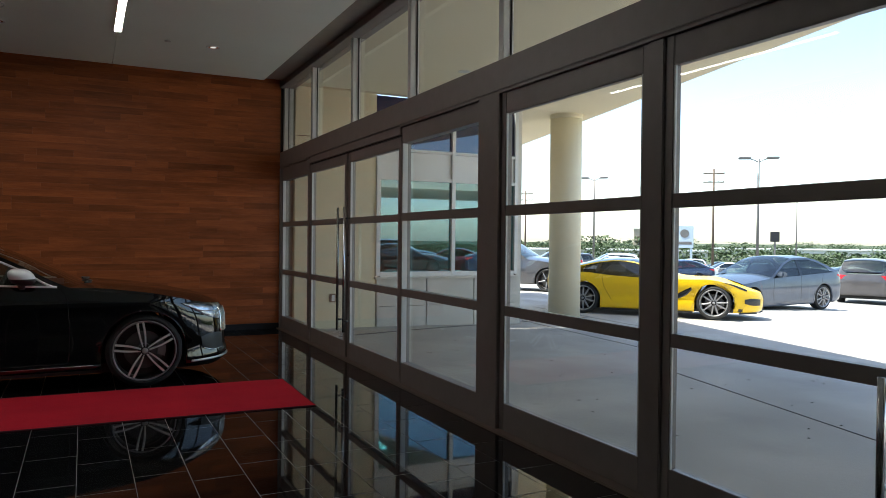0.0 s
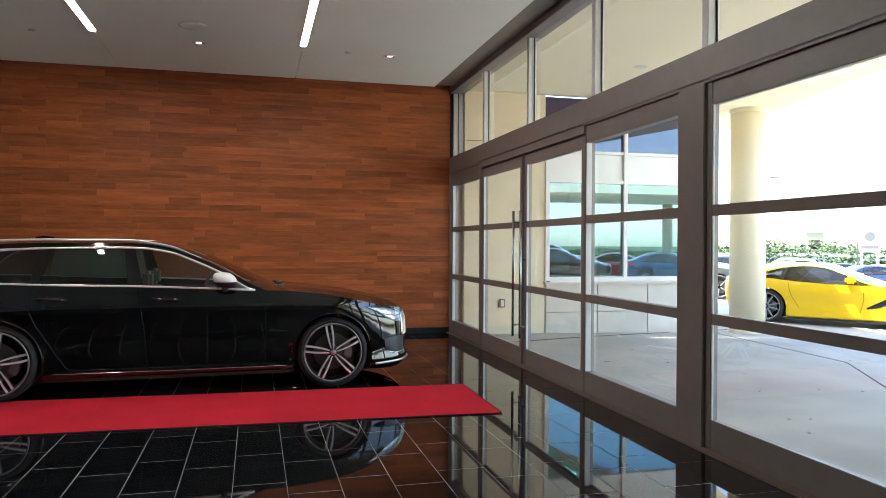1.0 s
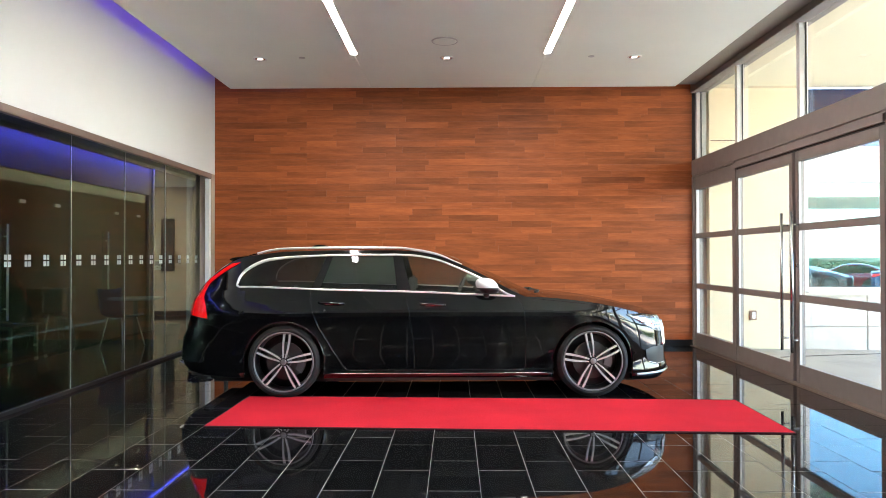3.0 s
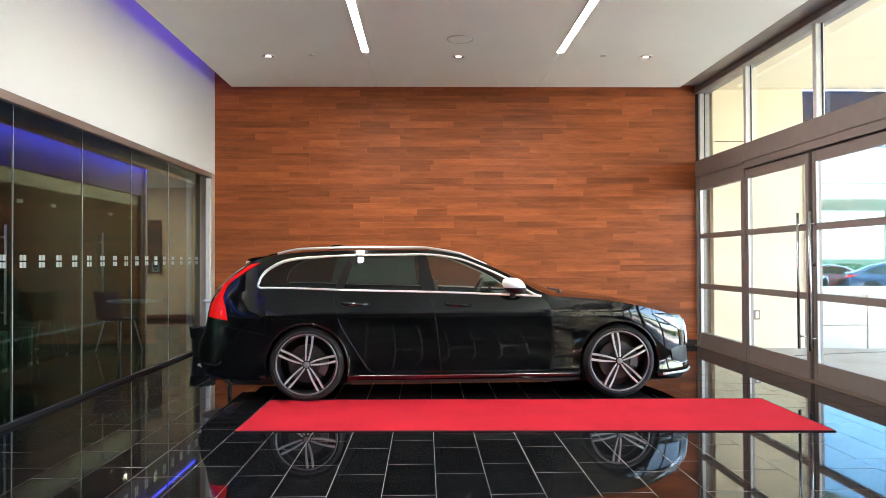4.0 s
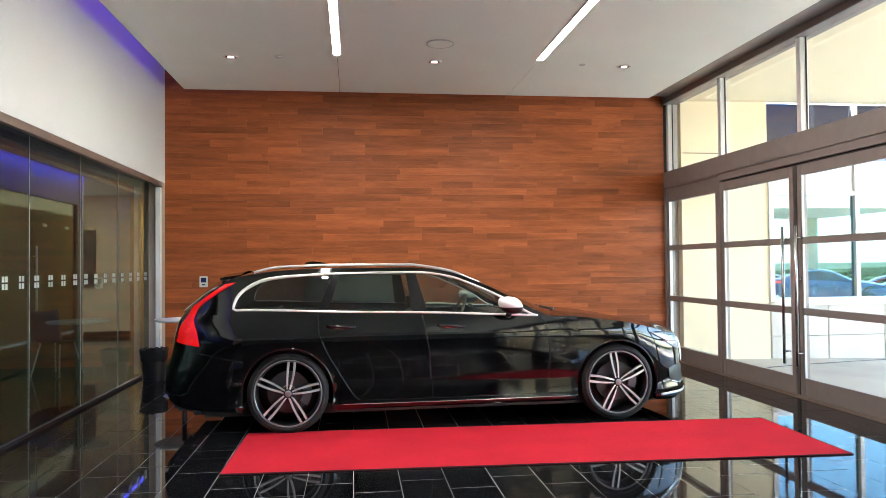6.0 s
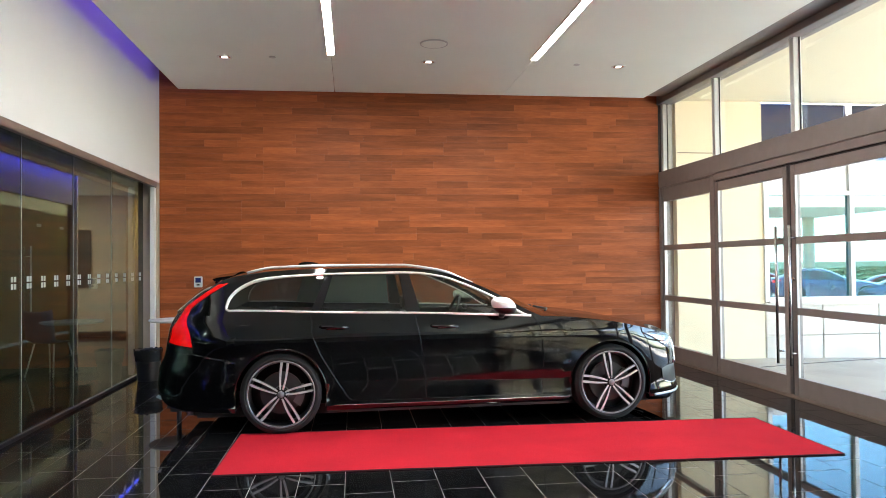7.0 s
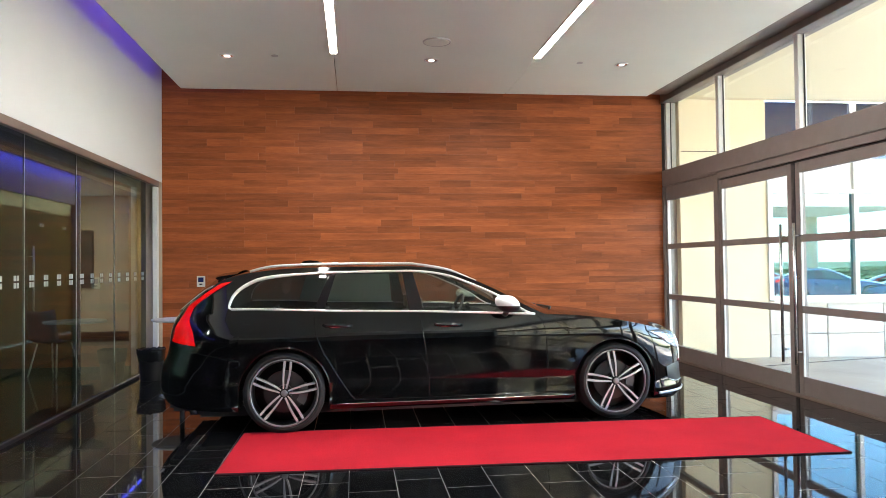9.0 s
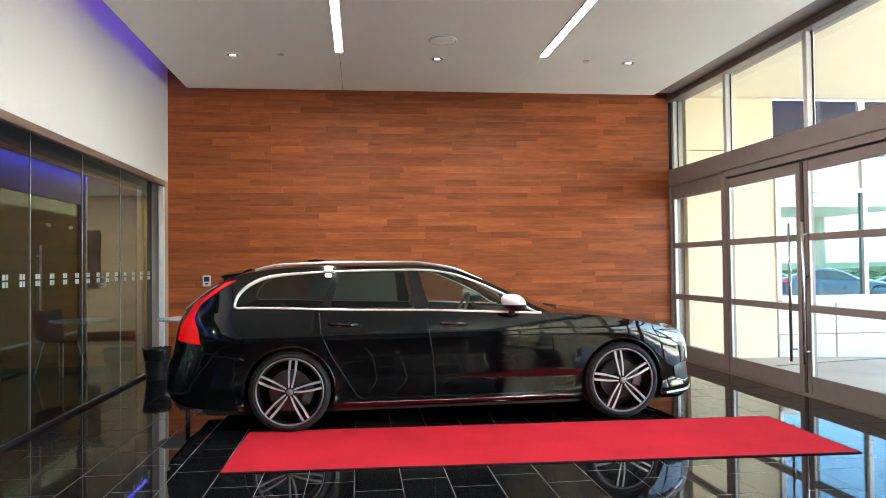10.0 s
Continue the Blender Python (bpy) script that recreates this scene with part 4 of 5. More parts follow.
WAGON = dict(
    w=0.945, wb=2.941, R=0.343, paint=PAINT_B, hub=0.935, style="twin", spin=(8.0, -8.0), under=0.125, cab=(-0.75, 2.25),
    q=curve([(0.1, 0.955), (0.18, 0.970), (0.22, 0.972), (0.26, 0.968), (0.31, 0.966), (0.36, 0.9655), (0.45, 0.9715), (0.58, 0.985), (0.70, 0.997), (0.79, 1.0), (0.815, 0.9975), (0.86, 0.989), (0.92, 0.976), (1.05, 0.93)]),
    haunch=lambda x, z: (0.011 * (1.0 if x < -0.1 else math.exp(-(((x + 0.1) / 0.42) ** 2))) + 0.010 * (1.0 if x > 3.0 else math.exp(-(((x - 3.0) / 0.40) ** 2)))) * (math.exp(-(((z - 0.68) / 0.25) ** 2)) if z > 0.68 else 1.0 + min(0.6, (0.68 - z) / 0.4)),
    xf=curve([(0.1, 3.70), (0.2, 3.82), (0.25, 3.838), (0.33, 3.818), (0.5, 3.815), (0.62, 3.812), (0.72, 3.78), (0.80, 3.70)]),
    xr=curve([(0.15, -0.90), (0.25, -1.03), (0.36, -1.10), (0.55, -1.09), (0.65, -1.05), (0.9, -1.02), (1.06, -0.94)]),
    xsf=2.95, xsr=-0.35, nf=curve([(0.15, 2.95), (0.3, 2.85), (0.5, 2.7), (0.75, 2.42), (0.85, 2.38)]), nr=curve([(0.2, 4.4), (0.5, 4.0), (0.75, 3.4), (1.05, 2.7)]), swell=curve([(0.0, 0.80), (0.25, 0.86), (0.46, 1.0), (0.52, 0.98), (0.72, 0.62), (0.9, 0.22), (1.0, 0.0)]),
    edge=curve([(-1.2, 0.99), (-0.9, 1.03), (-0.4, 1.052), (0.47, 1.022), (1.157, 1.005), (2.2, 0.960), (2.44, 0.952), (2.97, 0.895), (3.25, 0.845), (3.55, 0.78), (3.85, 0.73)]),
    centre=curve([(-1.2, 1.0), (-0.4, 1.06), (2.0, 1.03), (2.40, 0.992), (2.6, 0.968), (2.89, 0.940), (3.18, 0.904), (3.44, 0.86), (3.65, 0.81), (3.80, 0.745), (3.85, 0.73)]),
    sill=curve([(-1.2, 0.33), (-0.95, 0.25), (-0.6, 0.21), (-0.4, 0.20), (0.4, 0.19), (2.5, 0.19), (3.3, 0.17), (3.6, 0.15), (3.85, 0.19)]),
    cowl=2.2, tail=-0.45, tum=0.42, U_range=(-0.93, 2.34), roof_range=(-0.50, 1.20, 2.42), tail_x=-0.93,
    U=curve([(-0.95, 1.00), (-0.83, 1.07), (-0.68, 1.185), (-0.53, 1.295), (-0.42, 1.335), (-0.27, 1.362), (0.0, 1.39), (0.43, 1.402), (1.08, 1.402), (1.19, 1.395), (1.41, 1.362), (1.66, 1.275), (1.91, 1.158), (2.2, 1.0), (2.34, 0.945), (2.45, 0.935)]),
    dlo=curve([(-0.95, 0.99), (-0.46, 1.045), (-0.45, 1.10), (-0.43, 1.155), (-0.338, 1.245), (-0.178, 1.312), (0.1, 1.340), (0.43, 1.354), (1.05, 1.360), (1.16, 1.357), (1.41, 1.322), (1.66, 1.231), (1.91, 1.115), (2.2, 0.958), (2.45, 0.93)]),
    roof=curve([(-0.95, 1.03), (-0.53, 1.335), (-0.27, 1.385), (0.0, 1.415), (0.5, 1.432), (1.0, 1.425), (1.2, 1.425), (1.45, 1.39), (1.63, 1.345), (1.78, 1.28), (2.1, 1.145), (2.42, 0.99)]),
    windows=[((-0.46, -0.46), (0.25, 0.395), True), ((0.33, 0.44), (1.08, 1.03), False), ((1.20, 1.11), (2.2, 2.0), False)],
    pillars=[((0.245, 0.39), (0.335, 0.445)), ((1.075, 1.025), (1.205, 1.115))],
)

# near hubs at (-2.643, 6.819) and (0.297, 6.909)
TURN_W = math.degrees(math.atan2(6.909 - 6.819, 0.297 + 2.643))
CAR_M = pose(-2.643, 6.819, 0, 0, 0, TURN_W) @ pose(0, 0.935, 0)
wagon, w_side, w_gy, w_at = make_car("station_wagon", "black station wagon with chrome window trim and twin-spoke wheels", WAGON, CAR_M)


def both(name, build, mat, label="", smooth=True):
    for s in (-1, 1):
        part(name, build(s), mat, wagon, label, smooth=smooth)


dlo, belt = WAGON["dlo"], WAGON["edge"]
low = [(x, belt(x) + 0.002) for x in np.linspace(2.2, -0.43, 60)]
top = [(x, max(dlo(x), belt(x) + 0.002)) for x in [-0.455, -0.452, -0.448, -0.44, -0.43, -0.41, -0.38, -0.34, -0.29, -0.23, -0.17] + np.linspace(-0.1, 2.2, 60).tolist()]
both("window_trim", lambda s: tube(polyline(w_gy, low + top, 0.003, s, 1), lambda t: 0.0095 + 0.006 * math.exp(-(((t - 0.53) / 0.05) ** 2)), 8, closed=True, flat=0.55), TRIM, "bright chrome window surround")
rail_pts = [(-0.30, 1.372), (-0.2, 1.398), (-0.08, 1.417), (0.43, 1.430), (1.08, 1.428), (1.19, 1.415), (1.45, 1.366), (1.60, 1.305), (1.70, 1.25)]
rail_f = curve(rail_pts)
both("roof_rail", lambda s: tube([(x, s * (w_gy(x, WAGON["U"](x)) - 0.035), max(rail_f(x), WAGON["U"](x) + 0.006)) for x in np.linspace(-0.30, 1.70, 56)], lambda t: 0.011 - 0.006 * max(0.0, (t - 0.85) / 0.15), 8), SATIN, "slim silver roof rail")
GAPS = {
    "rear_door_gap": [(0.25, 1.01), (0.262, 0.837), (0.33, 0.672), (0.45, 0.47), (0.559, 0.301), (0.60, 0.262)],
    "middle_door_gap": [(1.15, 0.998), (1.181, 0.854), (1.22, 0.60), (1.237, 0.394), (1.243, 0.262)],
    "front_door_gap": [(2.22, 0.945), (2.262, 0.90), (2.285, 0.82), (2.305, 0.55), (2.295, 0.30), (2.28, 0.262)],
    "sill_gap": [(0.60, 0.262), (1.4, 0.258), (2.28, 0.262)],
    "bonnet_gap": [(2.36, 0.94), (2.97, 0.878), (3.25, 0.828), (3.36, 0.80)],
    "rear_bumper_gap": [(-0.37, 0.62), (-0.55, 0.66), (-0.72, 0.70), (-0.86, 0.70)],
}
# Real door gaps, drawn greyer than the paint to hold their edge highlight.
for nm, pts in GAPS.items():
    both("panel_gap", lambda s: tube(polyline(w_side, pts, -0.0005, s), 0.0022, 6), SHUT)
both("sill_trim", lambda s: tube(polyline(w_side, [(0.44, 0.232), (1.4, 0.228), (2.5, 0.232)], 0.002, s, 12), 0.004, 8), STEEL, "thin bright sill strip")
both("side_skirt", lambda s: box(0.40, 2.54, min(s * 0.80, s * 0.905), max(s * 0.80, s * 0.905), 0.165, 0.205, 0.008), BLACK, smooth=False)
both("arch_trim", lambda s: tube([(a[0], s * (w_side(a[0], a[1]) + 0.001), a[1]) for c in (0.0,) for a in [(c + 0.381 * math.sin(t), 0.343 + 0.381 * math.cos(t)) for t in np.linspace(-1.62, 1.62, 40)]], 0.006, 8), PAINT_B)
both("arch_trim", lambda s: tube([(a[0], s * (w_side(a[0], a[1]) + 0.001), a[1]) for c in (2.941,) for a in [(c + 0.381 * math.sin(t), 0.343 + 0.381 * math.cos(t)) for t in np.linspace(-1.62, 1.62, 40)]], 0.006, 8), PAINT_B)


def handle(s, xa, xb, z):
    pts = [(xa, s * (w_side(xa, z) - 0.004), z), (xa + 0.02, s * (w_side(xa, z) + 0.022), z), (xa + 0.1, s * (w_side(xa, z) + 0.032), z - 0.003), (xb - 0.06, s * (w_side(xb, z) + 0.030), z - 0.008), (xb, s * (w_side(xb, z) + 0.004), z - 0.012)]
    return tube(pts, 0.013, 10)


for xa, xb, z in ((0.33, 0.57, 0.905), (1.29, 1.53, 0.892)):
    both("door_handle", lambda s: handle(s, xa, xb, z), PAINT_B, "glossy black door handle")
    # White glints below the handle, modelled as an added bright strip.
    both("handle_trim", lambda s: tube([(x, s * (w_side(x, z) + 0.026), z - 0.017) for x in np.linspace(xa + 0.05, xb - 0.05, 6)], 0.0035, 6), CHROME, "thin bright strip added for the glints under the handle")


def mirror(s):
    m = new("door_mirror")
    m.parent = wagon
    tagged(m, "silver-capped door mirror")

    def egg(zlo, zhi, grow=1.0):
        rows = []
        for k in range(13):
            t = zlo + (zhi - zlo) * k / 12
            a = math.asin(max(-1, min(1, 2 * t - 1)))
            r = math.cos(a) ** 0.75
            rows.append([(1.925 + 0.055 * (t - 0.5) * -1 + 0.105 * r * grow * math.copysign(abs(math.cos(b)) ** 0.8, math.cos(b)), s * (1.005 + 0.115 * r * grow * math.sin(b)), 0.985 + 0.155 * t) for b in np.linspace(0, 2 * math.pi, 33)[:-1]])
        bm = grid_mesh(rows, loop=True)
        bm.faces.new(bm.verts[:32]), bm.faces.new(bm.verts[-32:])
        bmesh.ops.recalc_face_normals(bm, faces=bm.faces)
        return bm

    part("cap", egg(0.38, 1.0), SILVER, m, "satin silver mirror cap", smooth=True)
    part("lower_shell", egg(0.0, 0.40, 1.01), BLACK, m, smooth=True)
    part("arm", tube([(1.93, s * 0.86, 0.945), (1.925, s * 0.92, 0.965), (1.92, s * 0.97, 0.99)], 0.028, 10, flat=0.7), BLACK, m, smooth=True)


mirror(-1), mirror(1)


def strip(pairs, off, s, side):
    """A lamp on the body's side: rows of outer and inner corners."""
    f = [[curve([(k, p[e][c]) for k, p in enumerate(pairs)]) for c in (0, 1)] for e in (0, 1)]
    rows = []
    for k in np.linspace(0, len(pairs) - 1, 40):
        a, b = [(f[e][0](k), f[e][1](k)) for e in (0, 1)]
        row = []
        for t in np.linspace(0, 1, 9):
            x, z = a[0] + (b[0] - a[0]) * t, a[1] + (b[1] - a[1]) * t
            row.append((x, s * (side(x, z) + off + 0.010 * math.sin(t * math.pi) ** 0.5), z))
        rows.append(row)
    bm = grid_mesh(rows)
    bmesh.ops.recalc_face_normals(bm, faces=bm.faces)
    return bm


TAIL = [((-0.535, 1.275), (-0.44, 1.290)), ((-0.685, 1.175), (-0.622, 1.176)), ((-0.835, 1.062), (-0.768, 1.056)), ((-0.905, 0.95), (-0.790, 0.975)), ((-0.945, 0.86), (-0.750, 0.87)), ((-0.95, 0.785), (-0.722, 0.757))]
both("tail_lamp", lambda s: strip(TAIL, 0.004, s, w_gy), REDLENS, "tall red tail lamp")
HEAD = [((3.27, 0.785), (3.28, 0.775)), ((3.38, 0.782), (3.40, 0.715)), ((3.50, 0.768), (3.50, 0.655)), ((3.61, 0.750), (3.60, 0.615)), ((3.70, 0.730), (3.69, 0.595))]
both("headlamp", lambda s: strip(HEAD, 0.004, s, w_side), HEADLAMP, "bright headlamp with silver inner reflectors")
both("headlamp_bezel", lambda s: strip([((3.31, 0.788), (3.33, 0.768)), ((3.41, 0.786), (3.43, 0.757)), ((3.52, 0.773), (3.52, 0.738)), ((3.61, 0.756), (3.605, 0.722))], 0.008, s, w_side), GLOSS_B, "gloss black upper bezel")
both("headlamp_bar", lambda s: tube(polyline(w_side, [(3.42, 0.71), (3.52, 0.69), (3.66, 0.675)], 0.016, s), 0.006, 8), WHITE, "white light bar")


def spoiler():
    rows = []
    for y in np.linspace(-0.585, 0.585, 25):
        e = 0.03 * (1 - (y / 0.585) ** 2)
        rows.append([(-0.42, y, 1.352 + e), (-0.57 - e, y, 1.332 + e * 0.8), (-0.61 - e, y, 1.318 + e * 0.8), (-0.595 - e, y, 1.302 + e * 0.8), (-0.46, y, 1.30 + e)])
    bm = grid_mesh(rows)
    for k in (0, -1):
        bm.verts.ensure_lookup_table()
    bm.faces.new(bm.verts[:5]), bm.faces.new(bm.verts[-5:])
    bmesh.ops.recalc_face_normals(bm, faces=bm.faces)
    return bm


part("roof_spoiler", spoiler(), PAINT_B, wagon, smooth=False)
bm = prism([(x + 0.27, z + 0.018) for x, z in ((-0.10, 1.405), (-0.16, 1.412), (-0.15, 1.440), (-0.08, 1.452), (0.0, 1.444), (0.09, 1.415))], -0.025, 0.025)
bmesh.ops.bevel(bm, geom=bm.edges[:], offset=0.006, segments=2, affect="EDGES")
part("roof_antenna", bm, PAINT_B, wagon)
both("wiper", lambda s: tube([(2.44, s * 0.45 - 0.1, 0.985), (2.50, s * 0.3 - 0.1, 0.99), (2.44, s * 0.05 - 0.1, 1.0)], 0.010, 8), BLACK)
# nose: grille, lower lip, intakes
rows = [[(w_at(x0, z)[0] + 0.004, s * w_at(x0, z)[1], z) for z in np.linspace(0.46, 0.69, 10)] for s, xs in ((-1, np.linspace(3.70, 3.80, 14)), (1, np.linspace(3.80, 3.70, 14))) for x0 in xs]
part("grille", grid_mesh(rows), BLACK, wagon, "black grille with chrome bars", smooth=True)
for x0 in np.linspace(3.71, 3.798, 8):
    for s in (-1, 1):
        part("grille_bar", tube([(w_at(x0, z)[0] + 0.008, s * w_at(x0, z)[1], z) for z in (0.46, 0.54, 0.62, 0.69)], 0.0045, 6), CHROME, wagon, "chrome grille bar")
both("grille_frame", lambda s: tube([(w_at(3.69, z)[0] + 0.006, s * w_at(3.69, z)[1], z) for z in np.linspace(0.455, 0.70, 8)], 0.010, 8), CHROME, "chrome grille frame")
both("front_lip", lambda s: tube([(w_at(x0, 0.215)[0] + 0.006, s * (w_at(x0, 0.215)[1] + 0.004), 0.215 - 0.03 * (x0 < 3.5) * (3.5 - x0)) for x0 in np.linspace(3.36, 3.80, 22)], 0.011, 8, flat=0.5), SATIN, "silver lower lip")
both("air_intake", lambda s: strip([((3.47, 0.44), (3.48, 0.34)), ((3.56, 0.46), (3.56, 0.30)), ((3.66, 0.46), (3.66, 0.29)), ((3.72, 0.44), (3.72, 0.30))], 0.002, s, w_side), BLACK, "black air intake")
both("intake_blade", lambda s: tube(polyline(w_side, [(3.50, 0.325), (3.60, 0.295), (3.71, 0.30)], 0.010, s), 0.005, 8), CHROME, "chrome intake blade")
part("rear_diffuser", box(-0.97, -0.50, -0.74, 0.74, 0.19, 0.32, 0.03), BLACK, wagon)
both("exhaust_tip", lambda s: prism([(-1.06, 0.318), (-1.052, 0.330), (-0.93, 0.268), (-0.935, 0.258)], *sorted((s * 0.60, s * 0.70))), TRIM, "chrome exhaust trim", smooth=False)
part("silencer", box(-0.86, -0.5, -0.62, -0.2, 0.13, 0.21, 0.03), STEEL, wagon)
# cabin
for x, h in ((1.62, 1.10), (0.28, 0.99)):
    for y in (-0.38, 0.38):
        headrest_seat(wagon, x, y, SEAT, h)
part("dashboard", box(1.86, 2.36, -0.72, 0.72, 0.62, 0.955, 0.05), INTERIOR, wagon)
part("cowl_panel", box(2.08, 2.44, -0.60, 0.60, 0.86, 0.968, 0.03), BLACK, wagon)
bm = bmesh.new()
ring = [(1.70 + 0.075 * math.cos(a), 0.38 + 0.185 * math.sin(a), 0.93 + 0.165 * math.cos(a)) for a in np.linspace(0, 2 * math.pi, 37)[:-1]]
bm = tube(ring, 0.016, 8, closed=True, bm=bm)
tube([(1.70, 0.20, 0.93), (1.70, 0.56, 0.93)], 0.014, 8, bm=bm)
part("steering_wheel", bm, INTERIOR, wagon, smooth=True)
part("roof_lining", box(-0.3, 1.2, -0.55, 0.55, 1.335, 1.345), SEAT, wagon)

# An even grey green sheet just inside the far rear window.
rows = []
for t in np.linspace(0, 1, 7):
    row = []
    for k in range(13):
        x = 0.05 + 0.09 * t + (1.06 - 0.04 * t - 0.05 - 0.09 * t) * k / 12
        z = belt(x) + (dlo(x) - 0.01 - belt(x)) * t
        row.append((x, w_gy(x, z) - 0.035, z))
    rows.append(row)
part("window_blind", grid_mesh(rows), GREY_GREEN, wagon, "grey green sheet behind the far rear window")


# ---- outside ----
FALL = curve([(2.0, -0.02), (3.2, -0.02), (9.2, -0.15), (13, -0.2), (17, -0.32), (23, -0.65), (45, -1.5), (90, -3.0), (200, -5.0), (400, -6.0)])


def gz(x):
    """The forecourt falls gently away from the doors."""
    return FALL(x)


xs = [-3000, -400, -120, -60, -30, -13, 2.72, 3.2, 4.2, 5.2, 6.2, 7.2, 8.2, 9.2, 10.5, 12, 13.5, 15, 17, 20, 23, 28, 34, 40, 50, 65, 90, 130, 200, 400, 1000, 3000]
ys = [-3000, -600, -200, -90, -45, -20, -6.4, 0, 5, 11, 22.3, 45, 90, 200, 600, 3000]
rows = [[(x, y, (gz(x) if x > 2 else -0.25)) for x in xs] for y in ys]
ground = tagged(part("ground", grid_mesh(rows), GROUND), "pale concrete forecourt and car park", "ground", kind="structure")

CAN = lambda y: 6.93 + 0.265 * (y - 5.12)  # noqa: E731
outline = [(2.76, -12.0), (CAN(-12.0) + 0.6, -12.0), (CAN(19.0), 19.0), (6.96, 19.0), (6.96, 10.72), (2.76, 10.72)]
tagged(part("canopy", prism(outline, 3.82, 4.5, axis="z"), CREAM2), "cream plaster entrance canopy with a flat soffit", "canopy", kind="structure")
for x, y in ((4.6, 8.6), (5.2, 6.2), (5.0, 3.6), (6.6, 8.9), (4.4, 1.2)):
    downlight(x, y, 3.82, "canopy downlights", WHITE, WHITE)
column = thing("column", "round cream plaster canopy column", "column", pose(8.0, 10.83, gz(8.0)))
part("shaft", lathe([(0.30, 0.06), (0.30, 3.98)], 48), CREAM, column, smooth=True)
part("base", lathe([(0.0, 0.0), (0.33, 0.0), (0.315, 0.05), (0.295, 0.06)], 48), CREAM, column)
part("collar", lathe([(0.297, 3.86), (0.315, 3.88), (0.315, 3.96), (0.296, 3.97)], 48), CREAM, column)

# the drive-through at the other end of the building, mirrored in the wing's windows
tagged(part("canopy_south", box(2.78, 24.0, -17.0, -9.0, 3.82, 4.5), CREAM2), "cream plaster drive-through canopy", "canopy", kind="structure")
wall("wall_south_wing", 2.74, 12.6, -15.2, -15.0, -0.3, 3.82, CREAM, "cream stucco wall under the drive-through canopy")
for y in (-9.6, -16.4):
    c = thing("column", "round cream plaster column of the drive-through", "column", pose(23.2, y, gz(23.2)), "drive-through columns")
    part("shaft", lathe([(0.30, 0.0), (0.30, 3.82 - gz(23.2))], 40), CREAM, c, smooth=True)

# the wing beside the entrance
wall("wall_wing_cream", 2.74, 4.10, 10.72, 10.92, -0.1, 3.82, CREAM, "cream stucco wall beside the entrance")
wall("wing_backing", 4.10, 6.97, 10.78, 10.92, -0.15, 0.80, STONE, "stone dado under the wing windows")
wall("wall_wing_side", 6.85, 6.96, 10.75, 16, -0.15, 4.5, STONE, "pale stone side of the wing")
wall("wall_wing_rear", 4.0, 6.85, 15.8, 16, -0.15, 4.5, WHITE, "plain white wall inside the wing")
wall("wall_wing_inner", 3.9, 4.0, 11.15, 16, -0.15, 4.5, WHITE, "plain white wall inside the wing")
tagged(part("wing_ceiling", box(4.0, 6.85, 10.92, 15.8, 2.93, 3.0), WHITE), "white ceiling inside the wing", "ceiling", kind="structure")
for y0 in (11.6, 13.4):
    linear_light(5.4, y0, y0 + 1.2, 2.93)
desk(5.5, 14.2)
wall("wing_floor", 4.0, 6.85, 10.92, 15.8, -0.15, 0.0, DARKFLOOR, "dark floor inside the wing")
wing = tagged(thing("window_30", "shop window with white frame, teal and navy reflective panes", "window", pose(4.10, 10.72, 0)), kind="structure")
for x0, x1 in ((0.0, 0.075), (1.40, 1.47), (2.68, 2.75)):
    part("mullion", box(x0, x1, -0.03, 0.12, 0.82, 3.80 if x0 > 0 else 2.95, 0.004), FRAME_W, wing, "white aluminium mullion")
for z0, z1 in ((0.80, 0.88), (2.42, 2.48), (2.90, 2.95)):
    part("window_rail", box(0.075, 2.68, -0.026, 0.116, z0, z1, 0.004), FRAME_W, wing, "white aluminium rail")
part("window_sill", box(-0.02, 2.77, -0.07, 0.10, 0.76, 0.80, 0.006), STONE, wing)
for x0, x1 in ((0.075, 1.40), (1.47, 2.68)):
    part("pane", box(x0, x1, 0.03, 0.042, 0.88, 2.42), PANE_T, wing, "teal reflective pane")
    part("spandrel_panel", box(x0, x1, 0.02, 0.06, 2.48, 2.90), FRAME_W, wing, "white spandrel panel")
    part("pane", box(x0 if x0 > 0.1 else 0.0, x1, 0.03, 0.042, 2.95, 3.81), PANE_N, wing, "navy tinted pane")
dado = box(0, 0.91, -0.03, 0.06, 0, 0.455, 0.006)
me = bpy.data.meshes.new("stone_panel")
dado.to_mesh(me), dado.free()
for k in range(3):
    for j in range(2):
        part("stone_panel", me, STONE, bpy.data.objects["wing_backing"], m=pose(4.125 + 0.925 * k, 10.75, -0.155 + 0.465 * j))
outlet = thing("wall_outlet", "small weathered metal socket cover on the stucco wall", "socket", pose(3.365, 10.72, 0.47))
part("plate", box(-0.05, 0.05, -0.03, 0.0, -0.07, 0.07, 0.006), RAIL_B, outlet, "dark bronze plate")
part("cover", box(-0.022, 0.028, -0.045, -0.028, -0.05, 0.05, 0.006), SATIN, outlet, "pale hinged cover")
